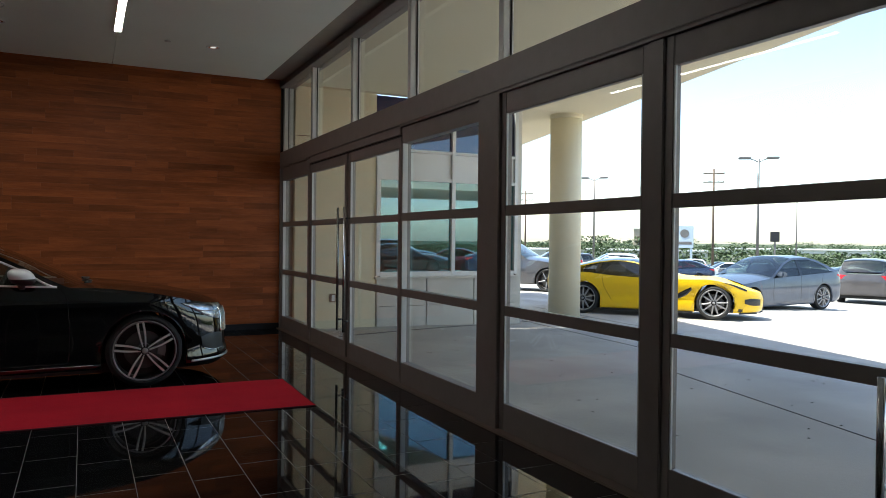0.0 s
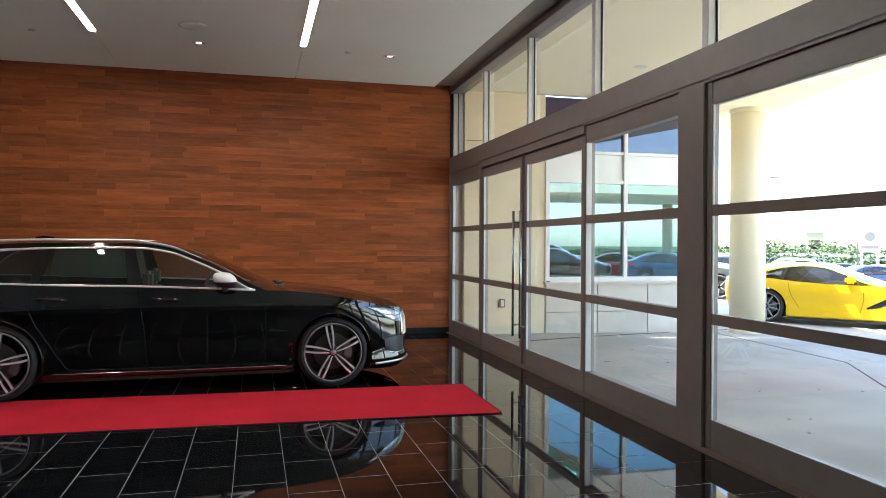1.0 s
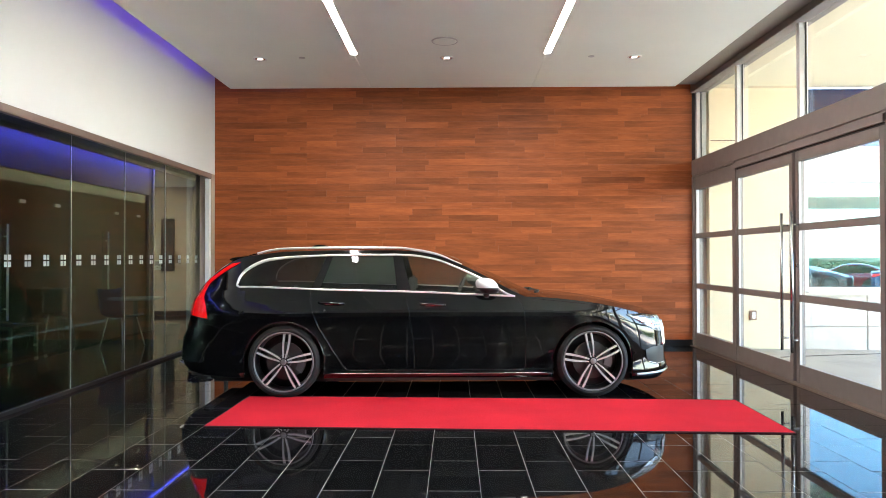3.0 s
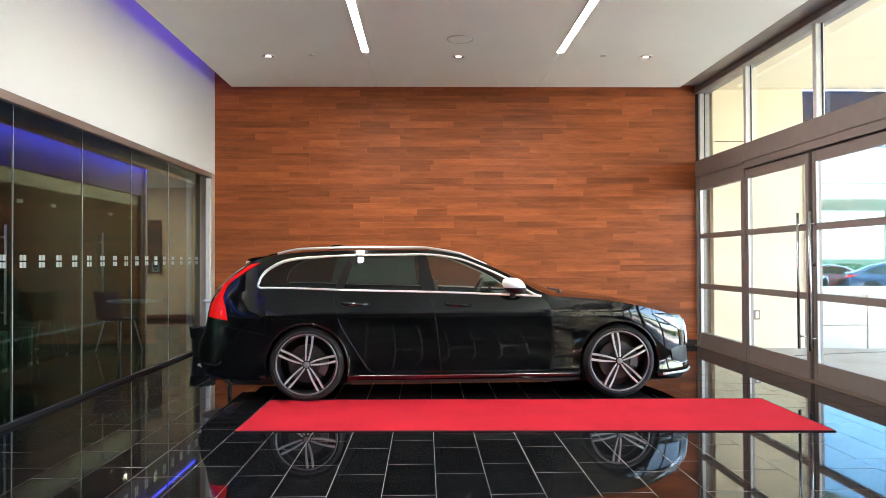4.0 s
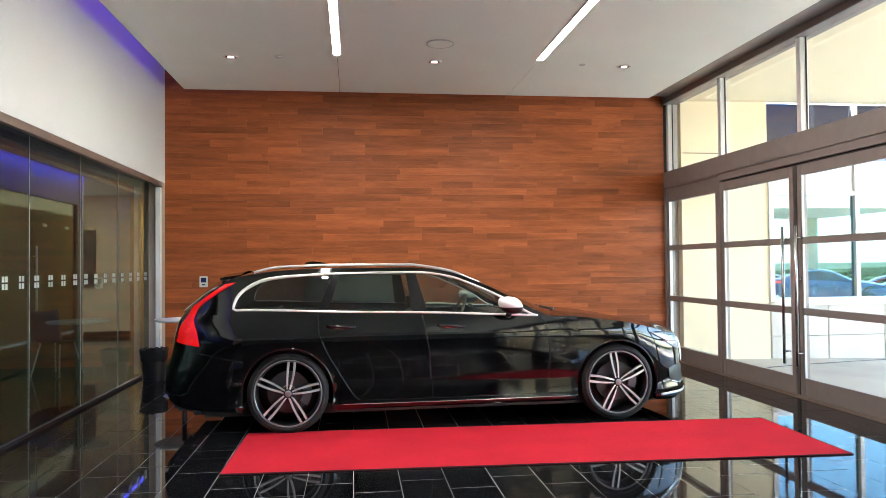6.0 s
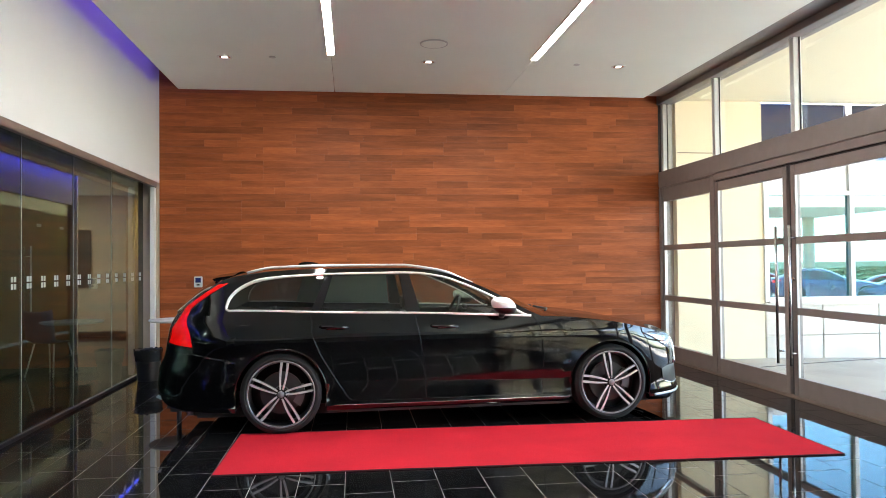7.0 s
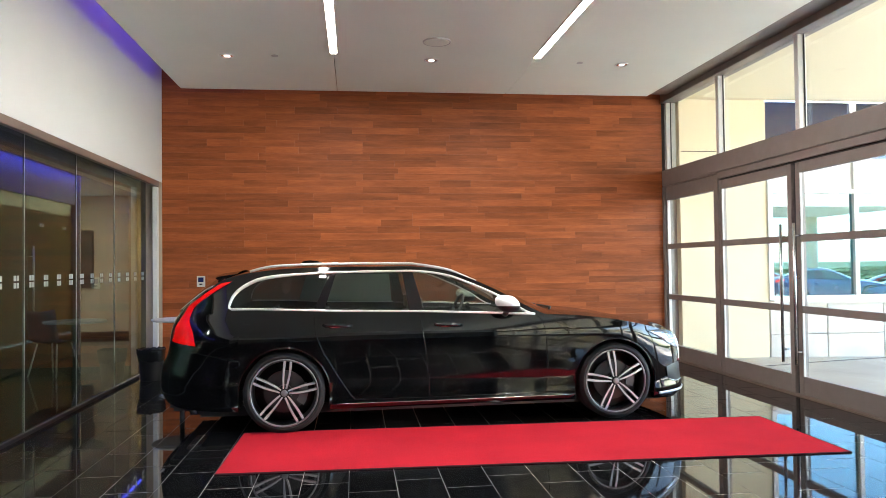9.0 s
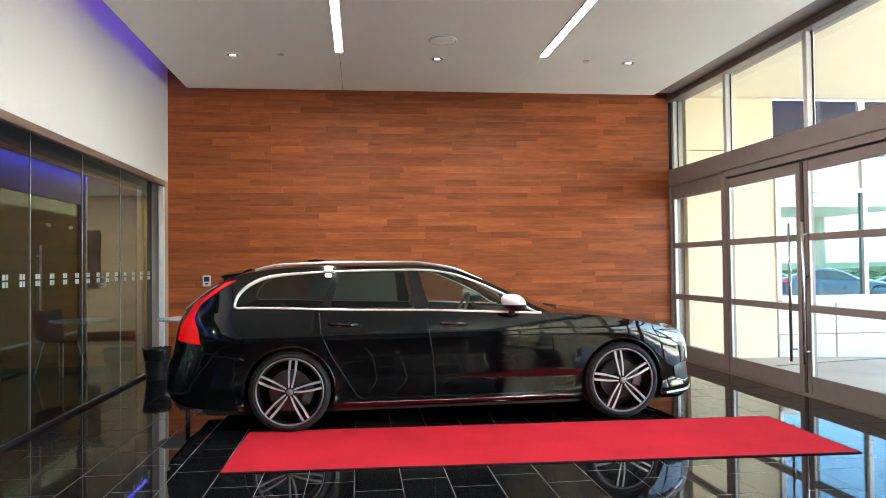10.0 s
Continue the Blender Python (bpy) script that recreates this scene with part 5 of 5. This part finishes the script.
for pts in ([(2.8, 9.6), (9.2, 11.6)], [(7.3, 11.2), (6.95, 7.5), (5.85, 5.8), (5.1, 2.9), (4.2, -2.0)], [(9.4, 14), (8.0, -3)]):
    bm = bmesh.new()
    for a, b in zip(pts, pts[1:]):
        n = 8
        prev = [Vector((a[0] + (b[0] - a[0]) * k / n, a[1] + (b[1] - a[1]) * k / n, 0)) for k in range(n + 1)]
        for p in prev:
            p.z = gz(p.x) + 0.002
        tube(prev, 0.007, 6, bm=bm, flat=0.5)
    tagged(part("slab_joint", bm, JOINT), "dark joint between concrete slabs", "joint", kind="structure")

for z in (3.04,):
    tagged(part("stucco_joint", box(2.76, 4.095, 10.714, 10.719, z, z + 0.012), JOINT), "thin control joint in the stucco", "joint", kind="structure")

rng = random.Random(21)
verts, faces = [], []
for k in range(70):
    x, y = rng.uniform(3.4, 8.2), rng.uniform(0.5, 9.5)
    a, r = rng.uniform(0, 6.28), rng.uniform(0.012, 0.035)
    n = len(verts)
    for j, q in enumerate((1.0, 0.5, 0.9, 0.45)):
        t = a + j * 1.57
        verts.append((x + r * q * math.cos(t), y + r * q * math.sin(t), gz(x) + 0.004 + 0.006 * (j % 2)))
    faces.append((n, n + 1, n + 2, n + 3))
me = bpy.data.meshes.new("leaf_litter")
me.from_pydata(verts, [], faces)
tagged(part("leaf_litter", me, BARK), "small dry leaves scattered on the concrete", "leaves", kind="stuff")

# ---- parked cars ----
PLAIN_Q = curve([(0.1, 0.93), (0.22, 0.965), (0.3, 0.985), (0.45, 0.985), (0.62, 1.0), (0.75, 0.99), (0.9, 0.965), (1.1, 0.92)])
COUPE = dict(
    glass=(SIDEGLASS, SIDEGLASS), rear_glass=GLOSS_B, head_mat=GLOSS_B, roof_mat=GLOSS_B,
    w=0.93, wb=2.71, R=0.345, paint=PAINT_Y, hub=0.90, style="ten", spin=(0.0, 12.0), under=0.14, cab=(-0.2, 1.9),
    q=curve([(0.1, 0.93), (0.2, 0.96), (0.3, 0.965), (0.42, 0.955), (0.55, 0.975), (0.70, 1.0), (0.82, 0.99), (0.95, 0.93)]),
    xf=curve([(0.1, 3.56), (0.2, 3.64), (0.4, 3.66), (0.55, 3.60), (0.7, 3.45)]), xr=curve([(0.2, -0.72), (0.4, -0.86), (0.7, -0.90), (0.95, -0.86)]),
    xsf=2.2, xsr=-0.25, nf=2.4, nr=4.0,
    edge=curve([(-1.0, 0.90), (-0.5, 0.925), (0.0, 0.915), (0.6, 0.86), (1.4, 0.82), (2.1, 0.815), (2.6, 0.825), (2.9, 0.79), (3.2, 0.70), (3.45, 0.60), (3.7, 0.52)]),
    centre=curve([(-1.0, 0.91), (-0.5, 0.955), (1.8, 0.90), (2.1, 0.86), (2.6, 0.80), (2.9, 0.755), (3.2, 0.68), (3.45, 0.59), (3.7, 0.52)]),
    sill=curve([(-1.0, 0.32), (-0.6, 0.22), (0.4, 0.15), (2.3, 0.15), (3.2, 0.14), (3.7, 0.17)]),
    cowl=1.85, tail=-0.35, tum=0.62, U_range=(-0.72, 2.0), roof_range=(0.35, 1.0, 1.95), tail_x=-0.65,
    U=curve([(-0.8, 0.915), (-0.5, 0.965), (-0.1, 1.055), (0.35, 1.15), (0.7, 1.185), (1.0, 1.17), (1.4, 1.045), (1.75, 0.89), (2.0, 0.82)]),
    dlo=curve([(-0.8, 0.91), (-0.3, 0.94), (0.0, 1.045), (0.35, 1.128), (0.7, 1.163), (1.0, 1.148), (1.4, 1.02), (1.75, 0.87), (2.0, 0.815)]),
    roof=curve([(-0.8, 0.93), (-0.5, 1.0), (-0.1, 1.10), (0.35, 1.205), (0.7, 1.235), (1.0, 1.22), (1.4, 1.09), (1.75, 0.95), (2.0, 0.87)]),
    windows=[((-0.02, 0.05), (0.26, 0.34), True), ((0.32, 0.40), (1.74, 1.5), False)], pillars=[((0.25, 0.33), (0.33, 0.41))],
    head=[((2.86, 0.775), (2.88, 0.765)), ((3.05, 0.735), (3.06, 0.70)), ((3.22, 0.675), (3.22, 0.63)), ((3.34, 0.62), (3.33, 0.585))],
    vent=[((1.78, 0.40), (1.80, 0.37)), ((1.95, 0.49), (1.98, 0.40)), ((2.15, 0.60), (2.18, 0.49)), ((2.27, 0.66), (2.28, 0.60))],
    door=[[(0.42, 0.84), (0.47, 0.6), (0.62, 0.34)], [(1.72, 0.80), (1.74, 0.55), (1.68, 0.30)]], mirror=(1.52, 0.86),
)
yellow, y_side, y_gy, y_at = make_car("sports_car", "bright yellow low sports coupe parked on the sunlit concrete", COUPE, pose(9.62, 12.38, gz(10.2), 0, 0, math.degrees(math.atan2(10.85 - 12.95, 11.92 - 10.12))) @ pose(0, 0.90, 0))
for s in (-1, 1):
    part("front_intake", strip([((3.30, 0.42), (3.30, 0.34)), ((3.42, 0.44), (3.42, 0.30)), ((3.52, 0.43), (3.52, 0.29)), ((3.60, 0.42), (3.60, 0.29))], 0.003, s, y_side), BLACK, yellow, "black mesh intake", smooth=True)
    part("side_skirt", box(0.40, 2.30, *sorted((s * 0.80, s * 0.91)), 0.115, 0.155, 0.008), BLACK, yellow)
    part("front_splitter", tube([(y_at(x0, 0.16)[0], s * y_at(x0, 0.16)[1], 0.135) for x0 in np.linspace(3.2, 3.66, 16)], 0.02, 8, flat=0.4), BLACK, yellow)

SEDAN = dict(
    w=0.90, wb=2.70, R=0.33, paint=PAINT_S, hub=0.875, style="ten", spin=(5.0, 40.0), under=0.16, cab=(-0.5, 2.1), q=PLAIN_Q,
    xf=curve([(0.1, 3.48), (0.25, 3.58), (0.5, 3.60), (0.7, 3.53), (0.8, 3.45)]), xr=curve([(0.2, -0.90), (0.4, -1.0), (0.7, -1.0), (1.0, -0.97)]),
    xsf=2.2, xsr=-0.3, nf=2.6, nr=3.6,
    edge=curve([(-1.1, 0.97), (-0.6, 0.985), (0.0, 0.965), (1.0, 0.925), (2.0, 0.885), (2.5, 0.84), (3.0, 0.765), (3.3, 0.71), (3.65, 0.66)]),
    centre=curve([(-1.1, 1.0), (-0.6, 1.06), (1.9, 0.99), (2.2, 0.95), (2.6, 0.905), (3.0, 0.83), (3.3, 0.75), (3.65, 0.66)]),
    sill=curve([(-1.1, 0.32), (-0.6, 0.22), (0.4, 0.18), (2.3, 0.18), (3.2, 0.17), (3.65, 0.2)]),
    cowl=1.95, tail=-0.45, tum=0.45, U_range=(-0.68, 2.1), roof_range=(0.15, 1.05, 2.05), tail_x=-0.6,
    U=curve([(-0.8, 0.97), (-0.55, 1.04), (-0.2, 1.2), (0.15, 1.33), (0.5, 1.38), (1.0, 1.37), (1.3, 1.29), (1.65, 1.12), (2.0, 0.93), (2.1, 0.88)]),
    dlo=curve([(-0.8, 0.96), (-0.4, 1.0), (-0.1, 1.17), (0.2, 1.28), (0.5, 1.33), (1.0, 1.32), (1.3, 1.24), (1.65, 1.07), (1.95, 0.90), (2.1, 0.87)]),
    roof=curve([(-0.8, 1.0), (-0.55, 1.09), (-0.2, 1.25), (0.15, 1.375), (0.5, 1.435), (1.0, 1.42), (1.3, 1.34), (1.65, 1.18), (2.05, 0.99)]),
    windows=[((-0.38, -0.30), (0.84, 0.80), True), ((0.92, 0.88), (1.95, 1.8), False)], pillars=[((0.83, 0.79), (0.93, 0.89))],
    head=[((3.05, 0.745), (3.06, 0.735)), ((3.2, 0.725), (3.21, 0.68)), ((3.35, 0.69), (3.35, 0.62)), ((3.45, 0.67), (3.45, 0.62))],
    rear_lamp=[((-0.58, 0.93), (-0.57, 0.90)), ((-0.75, 0.93), (-0.74, 0.84)), ((-0.86, 0.92), (-0.86, 0.80)), ((-0.94, 0.90), (-0.94, 0.80))],
    door=[[(0.0, 0.94), (0.1, 0.7), (0.38, 0.45), (0.42, 0.26)], [(0.88, 0.92), (0.92, 0.6), (0.92, 0.26)], [(1.92, 0.87), (1.98, 0.6), (1.95, 0.26)]], mirror=(1.72, 0.92),
)
SUV = dict(
    w=0.93, wb=2.75, R=0.365, paint=PAINT_V, hub=0.905, style="far", spin=(5.0, 40.0), under=0.22, cab=(-0.6, 2.1), q=PLAIN_Q,
    xf=curve([(0.1, 3.50), (0.25, 3.60), (0.6, 3.63), (0.85, 3.55), (1.0, 3.45)]), xr=curve([(0.2, -0.85), (0.4, -0.97), (0.8, -0.97), (1.15, -0.90)]),
    xsf=2.2, xsr=-0.35, nf=2.8, nr=4.0,
    edge=curve([(-1.1, 1.10), (-0.6, 1.11), (0.0, 1.09), (1.0, 1.06), (2.0, 1.02), (2.5, 0.98), (3.0, 0.91), (3.3, 0.86), (3.65, 0.80)]),
    centre=curve([(-1.1, 1.11), (-0.6, 1.12), (1.9, 1.12), (2.2, 1.09), (2.6, 1.05), (3.0, 0.97), (3.3, 0.89), (3.65, 0.80)]),
    sill=curve([(-1.1, 0.36), (-0.6, 0.28), (0.4, 0.25), (2.3, 0.25), (3.2, 0.23), (3.65, 0.26)]),
    cowl=1.95, tail=-0.45, tum=0.38, U_range=(-0.88, 2.1), roof_range=(-0.55, 1.1, 2.05), tail_x=-0.88,
    U=curve([(-0.92, 1.09), (-0.75, 1.35), (-0.6, 1.55), (-0.3, 1.60), (0.4, 1.62), (1.0, 1.61), (1.3, 1.52), (1.65, 1.30), (2.0, 1.07), (2.1, 1.01)]),
    dlo=curve([(-0.92, 1.08), (-0.68, 1.12), (-0.6, 1.35), (-0.4, 1.49), (0.0, 1.54), (1.0, 1.55), (1.3, 1.46), (1.65, 1.24), (1.95, 1.03), (2.1, 1.0)]),
    roof=curve([(-0.92, 1.12), (-0.75, 1.38), (-0.6, 1.60), (-0.3, 1.655), (0.4, 1.68), (1.0, 1.66), (1.3, 1.56), (1.65, 1.35), (2.05, 1.12)]),
    windows=[((-0.66, -0.5), (0.02, 0.05), True), ((0.10, 0.13), (0.90, 0.86), True), ((0.98, 0.94), (1.95, 1.75), False)], pillars=[((0.01, 0.04), (0.11, 0.14)), ((0.89, 0.85), (0.99, 0.95))],
    head=[((3.02, 0.88), (3.03, 0.87)), ((3.2, 0.86), (3.21, 0.80)), ((3.4, 0.82), (3.4, 0.75)), ((3.5, 0.80), (3.5, 0.75))],
    rear_lamp=[((-0.60, 1.08), (-0.60, 1.0)), ((-0.75, 1.08), (-0.74, 0.95)), ((-0.84, 1.07), (-0.84, 0.92)), ((-0.90, 1.06), (-0.90, 0.92))],
    door=[[(0.05, 1.06), (0.3, 0.6), (0.42, 0.32)], [(0.94, 1.04), (0.96, 0.6), (0.96, 0.32)], [(1.92, 1.0), (1.98, 0.6), (1.95, 0.32)]], mirror=(1.72, 1.06),
)
sedan, *_ = make_car("sedan", "blue grey four-door sedan parked in the sun", SEDAN, pose(17.35, 12.15, gz(17.0), 0, 0.8, 181) @ pose(0, -0.875, 0))
suv, *_ = make_car("suv", "brown grey sport utility vehicle parked further off", SUV, pose(25.6, 16.4, gz(25.6), 0, 0, 28))
dark_suv, *_ = make_car("suv", "dark grey sport utility vehicle parked beyond the column", dict(SUV, paint=PAINT_GREY), pose(11.9, 21.2, gz(12.5), 0, 0, -52))

FLEET = []
for spec, paint, tone in ((SEDAN, PAINT_W, "white"), (SEDAN, PAINT_BK, "black"), (SEDAN, PAINT_R, "red"), (SUV, PAINT_GREY, "grey"), (SUV, PAINT_W, "white"), (SEDAN, PAINT_BL, "dark blue")):
    kind = "sedan" if spec is SEDAN else "suv"
    FLEET.append((kind, spec, paint, tone))
rng = random.Random(4)
SPOTS = [(34, 27, 150, 1), (37, 24, 150, 0), (40, 21.5, 150, 3), (31, 30, 150, 5), (28.5, 33, 150, 0), (52, 40, 150, 3), (49, 43, 150, 0), (46, 46, 150, 2), (55, 37, 150, 5),
         (58, 34, 150, 4), (61, 31, 150, 1), (43, 49, 150, 0), (40, 52, 150, 3), (37, 55, 150, 1), (66, 28, 150, 0), (28, 38, 150, 3), (31, 36, 150, 4), (25, 41, 150, 1), (44, 19, 150, 0),
         (48, 17, 150, 4), (70, 52, 150, 0), (74, 49, 150, 3), (66, 56, 150, 5), (62, 60, 150, 4), (78, 46, 150, 1), (82, 42, 150, 0), (58, 64, 150, 0),
         (13.0, -11.6, 30, 1), (17.5, -9.0, 30, 5), (22.0, -6.4, 210, 5), (26.4, -3.8, 30, 3), (15.4, -17.6, 30, 3), (19.8, -15.0, 210, 2), (24.2, -12.4, 30, 2), (28.6, -9.8, 210, 0), (33.0, -7.2, 30, 4),
         (98, 66, 150, 0), (102, 61, 150, 3), (92, 72, 150, 5), (107, 56, 150, 4), (86, 78, 150, 1), (112, 50, 150, 0), (80, 84, 150, 3), (74, 90, 150, 0), (117, 44, 150, 2), (122, 38, 150, 3)]
made = {}
for x, y, turn, kind in SPOTS:
    m = pose(x, y, gz(x), 0, 0, turn)
    if kind not in made:
        nm, spec, paint, tone = FLEET[kind]
        made[kind], *_ = make_car(nm, f"{tone} {'four-door sedan' if nm == 'sedan' else 'sport utility vehicle'} parked in the car park", dict(spec, paint=paint, style="far"), m, "cars in the car park")
    else:
        copy_thing(made[kind], m)


# ---- poles, signs and the far edge ----
def lamp_post(x, y, high, turn, arms=2):
    p = thing("street_lamp", "tall dark car park lamp post with flat heads", "street lamp", pose(x, y, gz(x), 0, 0, turn), "car park lamp posts")
    part("base", lathe([(0.0, 0.0), (0.3, 0.0), (0.3, 0.8), (0.0, 0.82)], 20), CONCRETE, p, "concrete base")
    part("pole", tube([(0, 0, 0.8), (0, 0, high)], lambda t: 0.11 - 0.04 * t, 10), POLE, p, smooth=True)
    for s in (-1, 1)[:arms]:
        part("arm", tube([(0, 0, high - 0.25), (s * 0.3, 0, high - 0.08), (s * 0.55, 0, high)], 0.035, 8), POLE, p, smooth=True)
        bm = box(s * 0.95 - 0.42, s * 0.95 + 0.42, -0.22, 0.22, high - 0.02, high + 0.14, 0.04)
        part("lamp_head", bm, POLE, p)


lamp_post(43.2, 36.0, 8.9, -38), lamp_post(46.0, 58.2, 9.3, -45), lamp_post(91.0, 69.5, 11.2, -38), lamp_post(88, 90, 11.0, -40)


def utility_pole(x, y, high):
    p = thing("utility_pole", "weathered timber utility pole with cross arms", "utility pole", pose(x, y, gz(x), 0, 0, -40), "utility poles")
    part("pole", tube([(0, 0, 0), (0, 0, high)], lambda t: 0.17 - 0.05 * t, 10), TIMBER, p, smooth=True)
    for z in (high - 0.6, high - 1.7):
        part("cross_arm", box(-1.3, 1.3, -0.06, 0.06, z - 0.07, z + 0.07, 0.01), TIMBER, p)
        for k in (-1.2, -0.6, 0.6, 1.2):
            part("insulator", lathe([(0.0, 0.0), (0.05, 0.0), (0.04, 0.14), (0.0, 0.16)], 8, centre=(k, 0, z + 0.07)), POLE, p)


utility_pole(72.6, 67.6, 13.4), utility_pole(69.3, 106.8, 12.6), utility_pole(120, 40, 13.4)
for k, dz in ((-1.2, 0), (1.2, 0), (-0.6, -1.1)):
    a, b = Vector((72.6 + k * 0.7, 67.6 - k * 0.7, gz(72) + 12.9 + dz)), Vector((120 + k * 0.7, 40 - k * 0.7, gz(120) + 12.9 + dz))
    pts = [a.lerp(b, t) - Vector((0, 0, 5.2 * t * (1 - t))) for t in np.linspace(0, 1, 24)]
    tagged(part("power_line", tube(pts, 0.02, 5), POLE), "thin sagging overhead power line", "cable")

sign = thing("pylon_sign", "white dealership pylon sign on two posts", "sign", pose(63.3, 63.2, gz(63), 0, 0, -45))
for s in (-1, 1):
    part("post", box(s * 0.75 - 0.14, s * 0.75 + 0.14, -0.14, 0.14, 0, 2.9, 0.01), SIGN, sign)
part("sign_panel", box(-1.0, 1.0, -0.2, 0.2, 2.9, 5.5, 0.03), SIGN, sign, "pale blue white sign panel")
part("emblem", lathe([(0.0, 0.0), (0.5, 0.0), (0.5, 0.03), (0.0, 0.03)], 24, "y", (0, -0.235, 4.6)), POLE, sign, "plain grey emblem shape")
part("lettering_bar", box(-0.8, 0.8, -0.215, -0.2, 3.3, 3.65), POLE, sign, "plain grey bar")
tl = thing("traffic_light", "dark traffic signal on a mast", "traffic light", pose(61.0, 48.9, gz(60), 0, 0, -50))
part("mast", tube([(0, 0, 0), (0, 0, 4.4)], 0.09, 8), POLE, tl)
part("signal_head", box(-0.42, 0.42, -0.2, 0.2, 3.6, 4.6, 0.04), BLACK, tl)


def shed(x, y, turn, wide, deep, high, mat, label):
    b = thing("warehouse", label, "building", pose(x, y, gz(x) - 0.2, 0, 0, turn), "far buildings")
    part("wall", box(-wide / 2, wide / 2, -deep / 2, deep / 2, 0, high), mat, b)
    part("roof", box(-wide / 2 - 0.3, wide / 2 + 0.3, -deep / 2 - 0.3, deep / 2 + 0.3, high, high + 0.4), FRAME_W, b)
    n = int(wide // 6)
    for k in range(n):
        xx = -wide / 2 + (k + 0.5) * wide / n
        part("window", box(xx - 1.6, xx + 1.6, -deep / 2 - 0.05, -deep / 2 + 0.02, high * 0.45, high * 0.75), GLOSS_B, b)


shed(120, 146, -40, 46, 16, 3.0, STONE, "low pale commercial building across the road")
shed(230, 172, -50, 60, 20, 4.5, STONE, "long low building in the distance")
shed(214.5, 240, -40, 6, 6, 12.0, TAUPE, "distant tower block above the trees")

# far woods
rng = random.Random(9)
verts, faces = [], []


def leaf_clump(c, size):
    n = len(verts)
    a, t = rng.uniform(0, 6.28), rng.uniform(-0.6, 0.6)
    u = Vector((math.cos(a), math.sin(a), t)).normalized() * size
    w = Vector((rng.uniform(-1, 1), rng.uniform(-1, 1), rng.uniform(0.2, 1))).normalized() * size * rng.uniform(0.5, 1)
    for p in (c - u, c + u * 0.2 - w, c + u, c + w):
        verts.append(p)
    faces.append((n, n + 1, n + 2, n + 3))


for k in range(1300):
    a = radians(rng.uniform(-80, 86))
    d = rng.uniform(165, 520)
    x, y = d * math.cos(a), d * math.sin(a)
    if x < 40:
        continue
    h, r = rng.uniform(3.8, 8.8) * (0.75 + d / 1300) * (0.75 + 0.5 * noise.noise(Vector((a * 9, d * 0.01, 0)))) * (0.5 if a < -0.6 else 1.0), rng.uniform(3.5, 7.0)
    for j in range(320):
        v = Vector((rng.gauss(0, 0.45), rng.gauss(0, 0.45), rng.uniform(0.0, 1.0)))
        shrink = math.sin(min(1.0, v.z * 1.15) * 2.7) * 0.6 + 0.5
        leaf_clump(Vector((x + v.x * r * shrink, y + v.y * r * shrink, gz(x) + h * v.z)), rng.uniform(0.2, 0.48))
me = bpy.data.meshes.new("far_woods")
me.from_pydata([tuple(v) for v in verts], [], faces)
tagged(part("far_woods", me, LEAF), "distant green tree line beyond the car park", "trees", kind="stuff")


# ---- planks of the feature wall ----
rng = random.Random(11)
PLANK = {}


def plank_mesh(wide, high):
    key = (round(wide, 2), high)
    if key not in PLANK:
        bm = box(0.0004, key[0] - 0.0004, -0.014, 0.0, 0.0003, high - 0.0003)
        top = [e for e in bm.edges if all(v.co.y < -0.01 for v in e.verts)]
        bmesh.ops.bevel(bm, geom=top, offset=0.0007, segments=1, affect="EDGES")
        me = bpy.data.meshes.new("plank")
        bm.to_mesh(me), bm.free()
        PLANK[key] = me
    return PLANK[key]


ROW = 0.094
for r in range(44):
    x = -4.66
    z = 0.09 + r * ROW
    first = True
    while x < 2.55 - 0.01:
        wide = rng.choice((0.45, 0.6, 0.75, 0.95, 1.2, 1.4)) if not first else rng.choice((0.35, 0.6, 0.85, 1.1, 1.4))
        first = False
        if x + wide > 2.55 - 0.25:
            wide = 2.55 - x
        part("plank", plank_mesh(round(wide, 2), ROW), WOOD, wall_wood, m=pose(x, WALL_Y + 0.014 - rng.choice((0.0, 0.0, 0.0004, 0.0008)), z))
        x += round(wide, 2)

# ---- floor tiles ----
TW, TL = 0.305, 0.61
bm = box(0.0016, TW - 0.0016, 0.0045, TL - 0.0045, -0.012, 0.0)
top = [e for e in bm.edges if all(v.co.z > -0.001 for v in e.verts)]
bmesh.ops.bevel(bm, geom=top, offset=0.0012, segments=1, affect="EDGES")
tile_me = bpy.data.meshes.new("tile")
bm.to_mesh(tile_me), bm.free()
rest = bmesh.new()
for i in range(-11, 15):
    x0 = -1.79 + TW * i
    y = (5.36 if i % 2 == 0 else 5.15) - TL * 19
    while y < WALL_Y:
        a, b = max(x0, -4.88), min(x0 + TW, 2.5)
        c, d = max(y, -6.2), min(y + TL, WALL_Y)
        if b - a > 0.02 and d - c > 0.02:
            if d - c > TL - 0.001 and b - a > TW - 0.001 and 2.2 < y < 8.6 and -4.2 < x0 < 2.1:
                part("tile", tile_me, TILE, floor, m=pose(x0, y, 0.0))
            else:
                box(a + 0.0016, b - 0.0016, c + 0.0045, d - 0.0045, -0.012, 0.0, bm=rest)
        y += TL
tagged(part("tile_field", rest, TILE, floor), kind="stuff")
